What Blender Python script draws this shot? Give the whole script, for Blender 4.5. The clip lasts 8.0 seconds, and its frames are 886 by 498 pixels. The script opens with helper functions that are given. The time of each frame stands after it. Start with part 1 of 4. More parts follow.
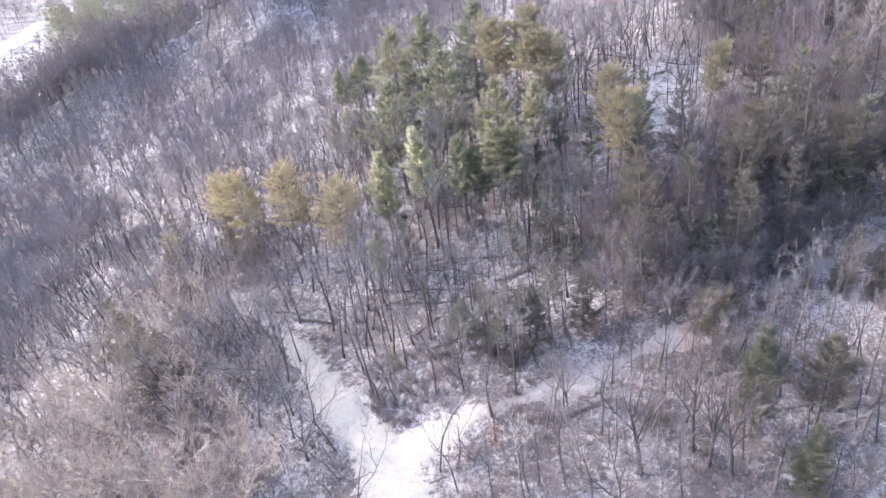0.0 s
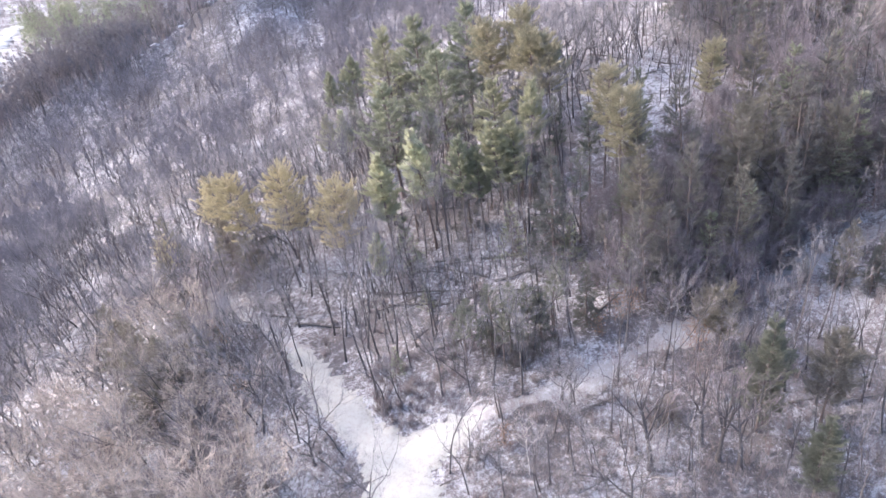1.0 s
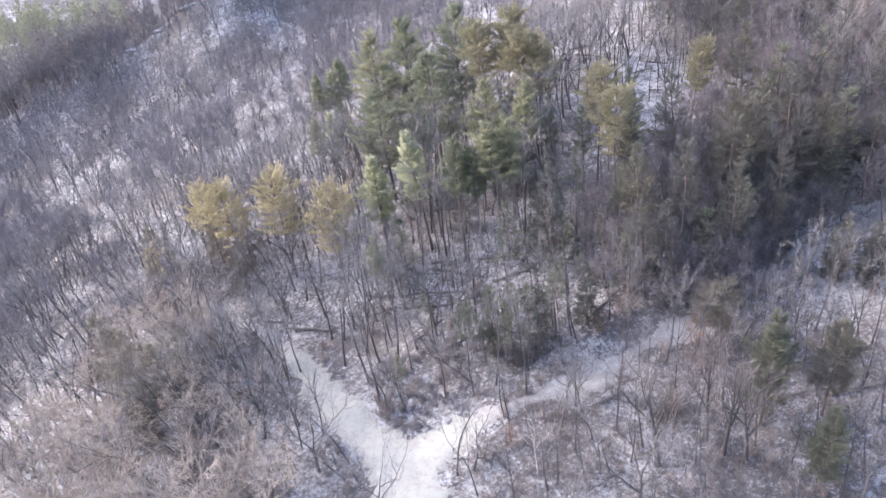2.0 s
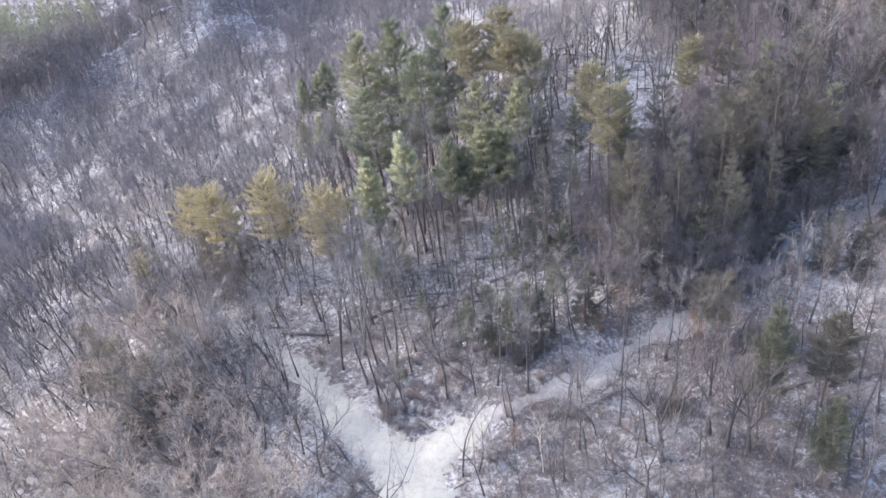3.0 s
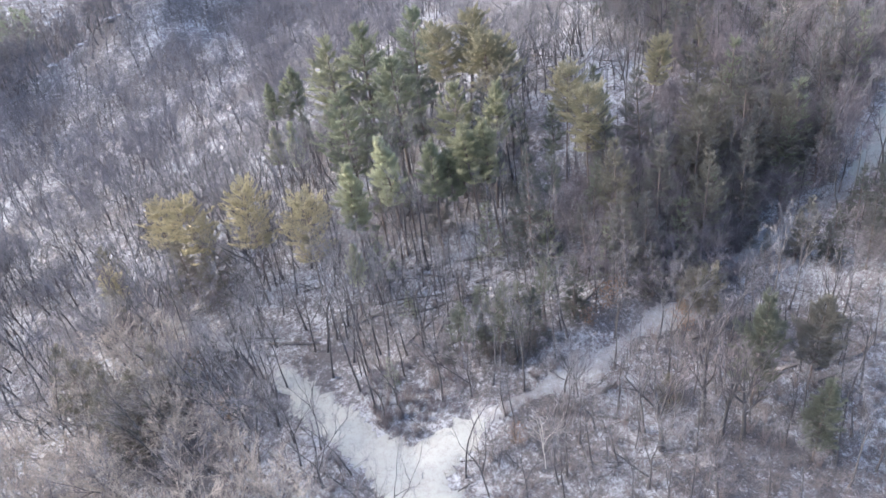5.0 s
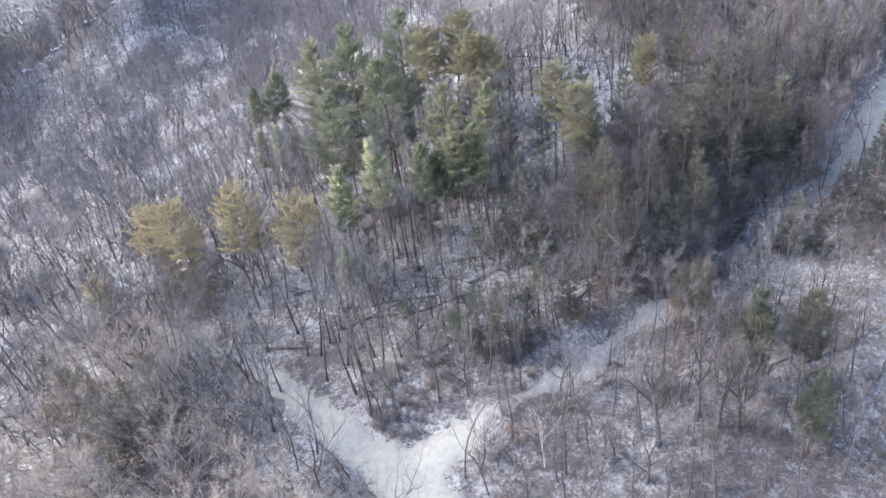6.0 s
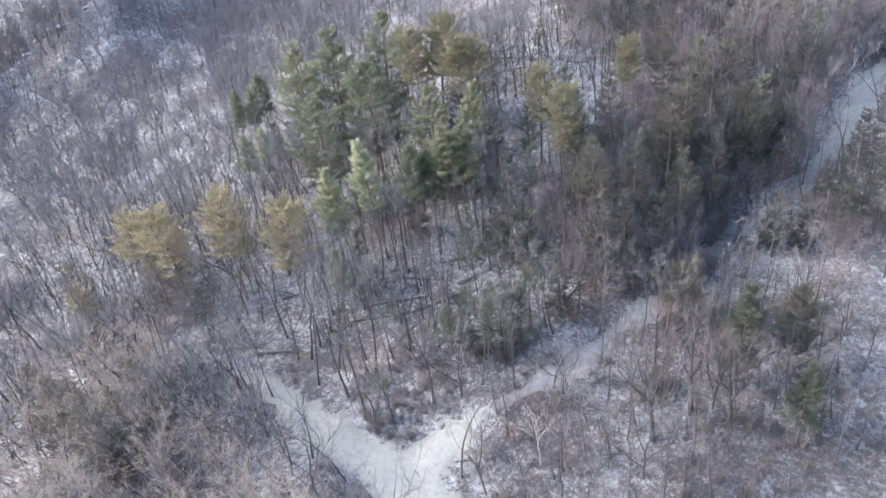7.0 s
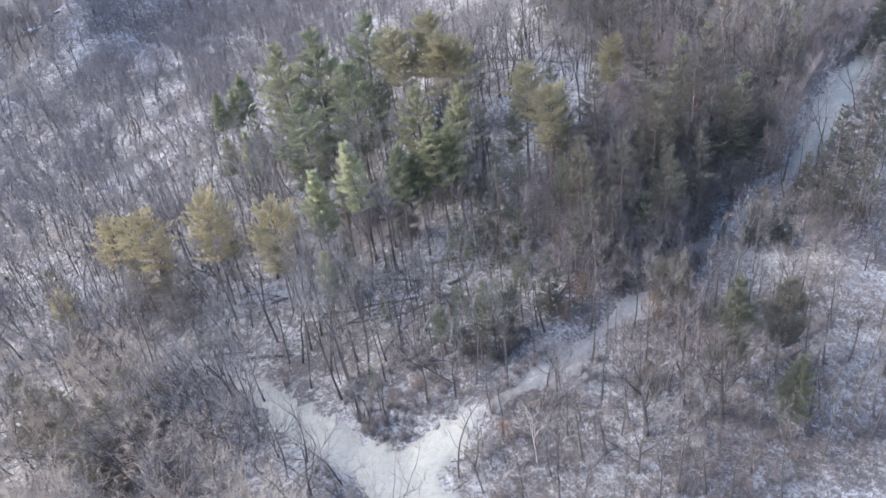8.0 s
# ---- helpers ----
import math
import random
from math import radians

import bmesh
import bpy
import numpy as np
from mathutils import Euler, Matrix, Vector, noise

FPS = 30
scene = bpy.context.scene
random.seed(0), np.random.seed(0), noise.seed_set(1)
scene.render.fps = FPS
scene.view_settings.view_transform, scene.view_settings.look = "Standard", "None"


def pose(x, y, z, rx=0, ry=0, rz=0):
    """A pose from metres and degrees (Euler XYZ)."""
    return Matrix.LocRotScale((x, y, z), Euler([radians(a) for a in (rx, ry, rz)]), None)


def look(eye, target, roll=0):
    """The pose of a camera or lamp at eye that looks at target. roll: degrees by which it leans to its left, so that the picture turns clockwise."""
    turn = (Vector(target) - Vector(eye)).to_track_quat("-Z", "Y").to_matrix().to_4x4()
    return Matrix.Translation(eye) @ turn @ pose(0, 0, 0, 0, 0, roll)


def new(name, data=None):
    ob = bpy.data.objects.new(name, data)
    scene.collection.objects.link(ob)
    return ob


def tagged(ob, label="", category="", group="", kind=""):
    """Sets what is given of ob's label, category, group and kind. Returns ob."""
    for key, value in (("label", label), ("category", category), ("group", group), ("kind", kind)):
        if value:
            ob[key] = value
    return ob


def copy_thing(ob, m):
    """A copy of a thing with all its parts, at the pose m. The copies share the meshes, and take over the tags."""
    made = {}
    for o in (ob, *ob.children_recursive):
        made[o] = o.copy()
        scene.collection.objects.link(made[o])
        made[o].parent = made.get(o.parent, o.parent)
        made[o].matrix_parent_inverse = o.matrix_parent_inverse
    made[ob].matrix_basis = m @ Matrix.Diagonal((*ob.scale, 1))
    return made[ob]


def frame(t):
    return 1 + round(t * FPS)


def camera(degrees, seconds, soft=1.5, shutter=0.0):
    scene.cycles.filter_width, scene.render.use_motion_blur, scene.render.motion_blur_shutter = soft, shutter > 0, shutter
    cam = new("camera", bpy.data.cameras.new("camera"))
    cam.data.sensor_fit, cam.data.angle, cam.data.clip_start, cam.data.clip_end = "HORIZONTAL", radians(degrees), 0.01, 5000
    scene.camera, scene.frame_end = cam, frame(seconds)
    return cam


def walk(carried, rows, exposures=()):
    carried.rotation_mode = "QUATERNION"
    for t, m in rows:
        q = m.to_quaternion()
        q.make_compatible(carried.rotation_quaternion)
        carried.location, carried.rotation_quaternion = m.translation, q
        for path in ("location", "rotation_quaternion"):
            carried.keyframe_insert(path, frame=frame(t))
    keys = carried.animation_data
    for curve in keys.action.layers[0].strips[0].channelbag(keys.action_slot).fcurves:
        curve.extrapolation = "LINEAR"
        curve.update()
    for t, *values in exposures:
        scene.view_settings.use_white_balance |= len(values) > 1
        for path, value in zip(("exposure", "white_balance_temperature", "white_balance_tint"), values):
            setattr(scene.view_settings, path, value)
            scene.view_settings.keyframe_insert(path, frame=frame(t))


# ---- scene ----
cam = camera(65.9, 8.0, soft=1.5)
METRES, EYE, TILT, LEAN, TURN = 15.0, 46.15, -30.0, 4.0, 0.0
ROWS = [
    (0.0, 0.0, 0.0, 0.0, 0.0, 0.0, -0.0),
    (0.5, -0.077, 0.0043, -0.0035, -0.8, 0.12, 0.45),
    (1.0, -0.1555, 0.0109, -0.0061, -1.64, 0.18, 0.92),
    (1.5, -0.2341, 0.0204, -0.0069, -2.6, 0.25, 1.5),
    (3.0, -0.456, 0.0461, -0.0062, -5.51, 0.37, 3.21),
    (3.5, -0.525, 0.0565, -0.0045, -6.5, 0.39, 3.79),
    (4.0, -0.5888, 0.0663, -0.0008, -7.5, 0.41, 4.38),
    (4.5, -0.6468, 0.0773, 0.0004, -8.52, 0.4, 4.96),
    (6.0, -0.8006, 0.1055, 0.0016, -11.24, 0.41, 6.4),
    (6.5, -0.8493, 0.1114, 0.0014, -12.19, 0.42, 6.88),
    (7.0, -0.8955, 0.1181, 0.0025, -13.17, 0.38, 7.39),
    (7.5, -0.9435, 0.1256, 0.0053, -14.14, 0.33, 7.86),
    (8.0, -0.9897, 0.1342, 0.0075, -15.09, 0.26, 8.35),
]
EXPOSURES = [(0.0, 2.18, 6000, 19), (1.5, 2.08, 5930, 17), (3.0, 1.86, 5830, 13), (6.0, 1.8, 5740, 10), (8.0, 1.72, 5710, 9)]
walk(cam, [(t, pose(0, 0, EYE, TILT, LEAN, TURN) @ pose(METRES * x, METRES * y, METRES * z, 90 + pitch, roll, yaw)) for t, x, y, z, yaw, pitch, roll in ROWS], EXPOSURES)

# ---- world and sun: a low winter sun beyond the hill, hazy sky ----
SUN_FROM, SUN_UP = -74.0, 31.0
world = bpy.data.worlds.new("winter_sky")
scene.world = world
world.use_nodes = True
sky = world.node_tree.nodes.new("ShaderNodeTexSky")
sky.sky_type, sky.sun_disc = "NISHITA", False
sky.sun_elevation, sky.sun_rotation = radians(SUN_UP), radians(SUN_FROM)
sky.air_density, sky.dust_density, sky.ozone_density = 1.0, 3.5, 0.7
world.node_tree.links.new(sky.outputs[0], world.node_tree.nodes["Background"].inputs[0])
world.node_tree.nodes["Background"].inputs[1].default_value = 0.15
sun = new("sun", bpy.data.lights.new("sun", "SUN"))
sun.data.energy, sun.data.angle, sun.data.color = 1.1, radians(9.0), (1.0, 0.88, 0.7)
TOWARDS = Vector((math.sin(radians(SUN_FROM)) * math.cos(radians(SUN_UP)), math.cos(radians(SUN_FROM)) * math.cos(radians(SUN_UP)), math.sin(radians(SUN_UP))))
sun.matrix_world = look(TOWARDS * 300, (0, 0, 0))


# ---- materials ----
class Mat:
    """A node material with a Principled shader and small helpers to wire it."""

    def __init__(self, name, rough=0.8):
        self.m = bpy.data.materials.new(name)
        self.m.use_nodes = True
        self.n, self.l = self.m.node_tree.nodes, self.m.node_tree.links
        self.shader = self.n["Principled BSDF"]
        self.shader.inputs["Roughness"].default_value = rough
        self.shader.inputs["Specular IOR Level"].default_value = 0.25
        self.co = self.n.new("ShaderNodeTexCoord").outputs["Object"]

    def world_place(self):
        self.co = self.n.new("ShaderNodeNewGeometry").outputs["Position"]
        return self

    def noise(self, scale, detail=4, rough=0.6, stretch=None):
        co = self.co
        if stretch:
            mp = self.n.new("ShaderNodeMapping")
            mp.inputs["Scale"].default_value = stretch
            self.l.new(co, mp.inputs["Vector"])
            co = mp.outputs[0]
        t = self.n.new("ShaderNodeTexNoise")
        t.inputs["Scale"].default_value, t.inputs["Detail"].default_value, t.inputs["Roughness"].default_value = scale, detail, rough
        self.l.new(co, t.inputs["Vector"])
        return t.outputs["Fac"]

    def ramp(self, fac, *stops):
        r = self.n.new("ShaderNodeValToRGB").color_ramp
        node = self.n[-1]
        while len(r.elements) < len(stops):
            r.elements.new(0.5)
        for e, (p, c) in zip(r.elements, stops):
            e.position, e.color = p, (*c, 1) if len(c) == 3 else c
        self.l.new(fac, node.inputs[0])
        return node.outputs[0]

    def mix(self, fac, a, b, how="MIX"):
        node = self.n.new("ShaderNodeMix")
        node.data_type, node.blend_type = "RGBA", how
        for slot, v in ((0, fac), (6, a), (7, b)):
            if isinstance(v, (int, float)):
                node.inputs[slot].default_value = v
            elif isinstance(v, tuple):
                node.inputs[slot].default_value = (*v, 1)
            else:
                self.l.new(v, node.inputs[slot])
        return node.outputs[2]

    def calc(self, how, a, b):
        node = self.n.new("ShaderNodeMath")
        node.operation = how
        for slot, v in ((0, a), (1, b)):
            if isinstance(v, (int, float)):
                node.inputs[slot].default_value = v
            else:
                self.l.new(v, node.inputs[slot])
        return node.outputs[0]

    def own(self):
        return self.n.new("ShaderNodeObjectInfo").outputs["Random"]

    def island(self):
        return self.n.new("ShaderNodeNewGeometry").outputs["Random Per Island"]

    def colour(self, c):
        self.l.new(c, self.shader.inputs["Base Color"])
        return self

    def bump(self, fac, strength, distance):
        b = self.n.new("ShaderNodeBump")
        b.inputs["Strength"].default_value, b.inputs["Distance"].default_value = strength, distance
        self.l.new(fac, b.inputs["Height"])
        self.l.new(b.outputs[0], self.shader.inputs["Normal"])
        return self

    def thin(self, c, share):
        """Lets part of the light pass through, as needles and dead leaves do."""
        t = self.n.new("ShaderNodeBsdfTranslucent")
        self.l.new(c, t.inputs["Color"])
        mixer = self.n.new("ShaderNodeMixShader")
        mixer.inputs[0].default_value = share
        self.l.new(self.shader.outputs[0], mixer.inputs[1])
        self.l.new(t.outputs[0], mixer.inputs[2])
        self.l.new(mixer.outputs[0], self.n["Material Output"].inputs["Surface"])
        return self


def snow_ground():
    k = Mat("thin_snow_on_leaf_litter", 0.75).world_place()
    patches = k.noise(0.06, 3, 0.6)
    clumps = k.noise(0.9, 6, 0.8)
    fine = k.noise(2.6, 7, 0.95)
    snow = k.mix(k.noise(0.35, 4), (0.365, 0.365, 0.38), (0.51, 0.51, 0.53))
    litter = k.mix(k.noise(11.0, 3, 0.7), (0.06, 0.054, 0.056), (0.18, 0.162, 0.164))
    bare = k.calc("ADD", k.calc("MULTIPLY", patches, 0.4), k.calc("ADD", k.calc("MULTIPLY", clumps, 0.45), k.calc("MULTIPLY", fine, 0.9)))
    k.colour(k.mix(k.ramp(bare, (0.8, (0, 0, 0)), (0.88, (1, 1, 1))), snow, litter))
    return k.bump(k.calc("ADD", clumps, k.calc("MULTIPLY", fine, 0.5)), 0.7, 0.15).m


def trail_snow(name, low, high, clean):
    """Trodden, partly iced snow; clean sets how little litter shows through."""
    k = Mat(name, 0.34).world_place()
    soft, fine = k.noise(0.5, 4), k.noise(5.0, 5, 0.8)
    snow = k.mix(soft, low, high)
    dirt = k.mix(fine, (0.16, 0.14, 0.13), (0.36, 0.33, 0.31))
    specks = k.calc("ADD", k.calc("MULTIPLY", k.noise(1.6, 5, 0.75), 0.5), k.calc("MULTIPLY", k.noise(7.0, 4, 0.8), 0.5))
    k.colour(k.mix(k.ramp(specks, (clean, (0, 0, 0)), (clean + 0.17, (0.85, 0.85, 0.85))), snow, dirt))
    return k.bump(k.calc("ADD", soft, k.calc("MULTIPLY", fine, 0.5)), 0.5, 0.08).m


def bark(name, dark, light, grain=(6, 6, 1.2)):
    k = Mat(name, 0.9)
    g = k.noise(2.5, 5, 0.7, grain)
    c = k.mix(g, dark, light)
    c = k.mix(k.calc("MULTIPLY", k.own(), 0.5), c, k.mix(0.5, c, (0.2, 0.185, 0.18)))
    return k.colour(c).bump(g, 0.7, 0.03).m


def birch_bark():
    k = Mat("white_birch_bark", 0.7)
    bands = k.noise(3.0, 4, 0.7, (1.2, 1.2, 7))
    return k.colour(k.ramp(bands, (0.34, (0.12, 0.1, 0.09)), (0.44, (0.5, 0.46, 0.42)), (1.0, (0.64, 0.6, 0.55)))).m


def twigs(name, a, b, other):
    k = Mat(name, 0.85)
    c = k.mix(k.island(), a, b)
    c = k.mix(k.own(), c, k.mix(0.5, c, other))
    return k.colour(c).m


def needles(name, a, b, share=0.3):
    k = Mat(name, 0.6)
    c = k.mix(k.island(), a, b)
    c = k.mix(k.calc("MULTIPLY", k.own(), 0.5), c, k.mix(0.45, c, (0.2, 0.185, 0.11)))
    return k.colour(c).thin(c, share).m


# the open trail's yellow tint is warm sunlight put into the snow colour
M_GROUND, M_TRAIL = snow_ground(), trail_snow("trodden_sunlit_trail_snow", (0.335, 0.33, 0.3), (0.445, 0.438, 0.396), 0.48)
# thin snow, greyer and with extra litter specks to read as shaded
M_TRAIL_THIN = trail_snow("thin_shaded_trail_snow", (0.35, 0.358, 0.372), (0.48, 0.49, 0.508), 0.37)
M_BARK = bark("grey_hardwood_bark", (0.038, 0.035, 0.037), (0.115, 0.107, 0.109))
M_PINE_BARK = bark("brown_pine_bark", (0.09, 0.07, 0.064), (0.22, 0.175, 0.16))
M_DEAD = bark("weathered_dead_wood", (0.055, 0.05, 0.048), (0.17, 0.155, 0.15))
M_PALE = bark("pale_barkless_wood", (0.4, 0.36, 0.31), (0.6, 0.55, 0.49))
M_TAN = bark("tan_weathered_bark", (0.2, 0.175, 0.155), (0.42, 0.37, 0.33))
M_BIRCH = birch_bark()
M_TWIG = twigs("grey_brown_twigs", (0.145, 0.138, 0.148), (0.3, 0.288, 0.302), (0.24, 0.215, 0.208))
M_TWIG_PALE = twigs("pale_tan_twigs", (0.33, 0.285, 0.25), (0.56, 0.49, 0.43), (0.4, 0.34, 0.29))
M_THICK = twigs("dark_thicket_twigs", (0.135, 0.115, 0.121), (0.275, 0.24, 0.252), (0.23, 0.19, 0.19))
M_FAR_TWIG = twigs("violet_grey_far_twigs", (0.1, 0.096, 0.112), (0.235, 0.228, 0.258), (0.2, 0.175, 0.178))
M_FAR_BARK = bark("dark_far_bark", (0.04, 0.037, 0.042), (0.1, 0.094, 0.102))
M_BRUSH = twigs("brown_brush_twigs", (0.14, 0.12, 0.116), (0.31, 0.275, 0.265), (0.27, 0.21, 0.19))
# lighter, flatter brush brown, with the distance haze put into the colour
M_VALLEY = twigs("hazy_brown_valley_twigs", (0.17, 0.15, 0.145), (0.32, 0.285, 0.275), (0.27, 0.225, 0.2))
# needle colours are paler than real foliage; a hazy veil is put into them
M_PINE = needles("green_pine_needles", (0.2, 0.222, 0.165), (0.37, 0.395, 0.285), 0.6)
# sunlit copy of the pine needles, the sun's warmth put into the colour
M_OLIVE = needles("sunlit_olive_pine_needles", (0.28, 0.288, 0.2), (0.46, 0.465, 0.325), 0.6)
# yellowish needles, with the golden sunlight on them put into the colour
M_GOLD = needles("gold_lit_pine_needles", (0.39, 0.35, 0.225), (0.59, 0.53, 0.36), 0.6)
# needles darkened by the slope's shade put into their colour; M_DULL likewise
M_DARK = needles("shaded_dark_pine_needles", (0.15, 0.148, 0.147), (0.245, 0.24, 0.228), 0.55)
# the brightest copy, full sunlight put into the needle colour
M_SUNLIT = needles("sunlit_pale_pine_needles", (0.45, 0.465, 0.325), (0.65, 0.665, 0.485), 0.6)
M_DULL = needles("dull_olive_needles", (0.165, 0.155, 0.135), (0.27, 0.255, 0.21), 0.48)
M_FIR = needles("dark_fir_needles", (0.1, 0.106, 0.102), (0.18, 0.187, 0.172), 0.5)
M_TAWNY = needles("tawny_olive_pine_needles", (0.29, 0.27, 0.19), (0.47, 0.44, 0.315), 0.58)
# a duller green, with the grove's inner shade put into the colour
M_SHADE = needles("shade_dulled_pine_needles", (0.15, 0.165, 0.135), (0.26, 0.275, 0.22), 0.45)
M_RUST = needles("rust_brown_dead_leaves", (0.2, 0.12, 0.085), (0.34, 0.22, 0.16), 0.4)

# height of the ground: a broad slope with a few rises and hollows, a crest and a valley beyond
SLOPE = {(0, 0): 4.9, (1, 0): 13.85, (0, 1): 8.76, (2, 0): -3.12, (1, 1): 8.0, (0, 2): -3.83, (3, 0): 0.46, (2, 1): 1.06,
         (1, 2): -1.74, (3, 1): -0.49, (2, 2): 1.14, (1, 3): -0.93, (0, 4): 0.33}
RISES = ((38.0, 65.0, -4.2, 9.0), (49.0, 82.0, 2.6, 9.0), (24.0, 106.0, 3.4, 16.0), (-62.0, 86.0, -2.6, 14.0),
         (-30.0, 71.0, 1.6, 9.0), (-15.0, 67.0, -1.8, 8.0), (-58.0, 209.0, 10.0, 13.0))
VALLEY = -24.0


def step(a, b, v):
    u = np.clip((v - a) / (b - a), 0, 1)
    return u * u * (3 - 2 * u)


def height(x, y):
    x, y = np.asarray(x, float), np.asarray(y, float)
    u, v = np.clip(x / 60, -1.8, 1.5), (np.clip(y, 0, 216) - 80) / 60
    z = sum(c * u ** i * v ** j for (i, j), c in SLOPE.items())
    for cx, cy, up, r in RISES:
        z = z + up * np.exp(-((x - cx) ** 2 + (y - cy) ** 2) / (2 * r * r))
    z = z - 0.42 * 14 * np.logaddexp(0, (-112 - x) / 14)
    z = z - 0.9 * np.maximum(0, y - 213 - 0.31 * (x + 65)) * step(-52, -60, x)
    z = z + 0.42 * (np.clip(y, 203, 300) - 203) * step(-66, -50, x)
    z = np.where(z < VALLEY, VALLEY - 8 * (1 - np.exp(np.minimum(0, z - VALLEY) / 30)), z)
    z = z + 0.35 * np.sin(x * 0.31 + 1.3 * np.sin(y * 0.17)) * np.sin(y * 0.27 + 0.6) + 0.12 * np.sin(x * 0.9 + y * 0.4) * np.sin(y * 0.8 - x * 0.3)
    return z


# ---- mesh helpers ----
def mesh_of(name, v, t, *materials, slots=None):
    """A mesh of triangles from arrays of places and corners."""
    v, t = np.asarray(v, np.float32), np.asarray(t, np.int32)
    me = bpy.data.meshes.new(name)
    me.vertices.add(len(v))
    me.vertices.foreach_set("co", v.ravel())
    me.loops.add(len(t) * 3)
    me.loops.foreach_set("vertex_index", t.ravel())
    me.polygons.add(len(t))
    me.polygons.foreach_set("loop_start", np.arange(0, len(t) * 3, 3, dtype=np.int32))
    me.polygons.foreach_set("loop_total", np.full(len(t), 3, np.int32))
    for m in materials:
        me.materials.append(m)
    if slots is not None:
        me.polygons.foreach_set("material_index", np.asarray(slots, np.int32))
    me.update(calc_edges=True)
    me.polygons.foreach_set("use_smooth", np.ones(len(t), bool))
    return me


class Shape:
    """Gathers tubes, spikes and blades as triangles."""

    def __init__(self):
        self.v, self.t, self.wood = [], [], 0

    def tube(self, path, radii, sides, close=False):
        base = len(self.v)
        path = [Vector(p) for p in path]
        for i, (p, r) in enumerate(zip(path, radii)):
            d = (path[min(i + 1, len(path) - 1)] - path[max(i - 1, 0)]).normalized()
            a = d.cross(Vector((0.31, 0.95, 0.05))).normalized()
            b = d.cross(a)
            for k in range(sides):
                w = 2 * math.pi * k / sides
                self.v.append(p + (a * math.cos(w) + b * math.sin(w)) * r)
        for i in range(len(path) - 1):
            for k in range(sides):
                q, s = base + i * sides + k, base + i * sides + (k + 1) % sides
                self.t += [(q, s, s + sides), (q, s + sides, q + sides)]
        if close:
            for ring, p, flip in ((0, path[0], True), (len(path) - 1, path[-1], False)):
                self.v.append(p)
                c = len(self.v) - 1
                for k in range(sides):
                    q, s = base + ring * sides + k, base + ring * sides + (k + 1) % sides
                    self.t.append((s, q, c) if flip else (q, s, c))

    def spike(self, p, q, r):
        """A three-sided twig that tapers to a point."""
        p, q = Vector(p), Vector(q)
        d = (q - p).normalized()
        a = d.cross(Vector((0.2, 0.3, 0.93))).normalized() if abs(d.z) < 0.98 else Vector((1, 0, 0))
        b = d.cross(a)
        n = len(self.v)
        self.v += [p + a * r, p - a * r * 0.5 + b * r * 0.87, p - a * r * 0.5 - b * r * 0.87, q]
        self.t += [(n, n + 1, n + 3), (n + 1, n + 2, n + 3), (n + 2, n, n + 3)]

    def blade(self, p, q, side):
        n = len(self.v)
        self.v += [p + side, p - side, q]
        self.t.append((n, n + 1, n + 2))

    def sliver(self, p, q, half, rng):
        """The finest twig, one thin triangle."""
        d = Vector(q) - Vector(p)
        side = d.cross(Vector((rng.gauss(0, 1), rng.gauss(0, 1), rng.gauss(0, 1))))
        self.blade(Vector(p), Vector(q), side.normalized() * half)

    def mesh(self, name, material):
        return mesh_of(name, [tuple(p) for p in self.v], self.t, material)


def part(name, mesh, parent, label=""):
    ob = new(name, mesh)
    ob.parent = parent
    return tagged(ob, label)


def bent(rng, p, d, length, segs, wander, lift=0.0):
    """A wandering line of points from p along d."""
    out, d = [Vector(p)], Vector(d).normalized()
    for _ in range(segs):
        d = (d + Vector((rng.gauss(0, wander), rng.gauss(0, wander), rng.gauss(0, wander) + lift))).normalized()
        out.append(out[-1] + d * (length / segs))
    return out


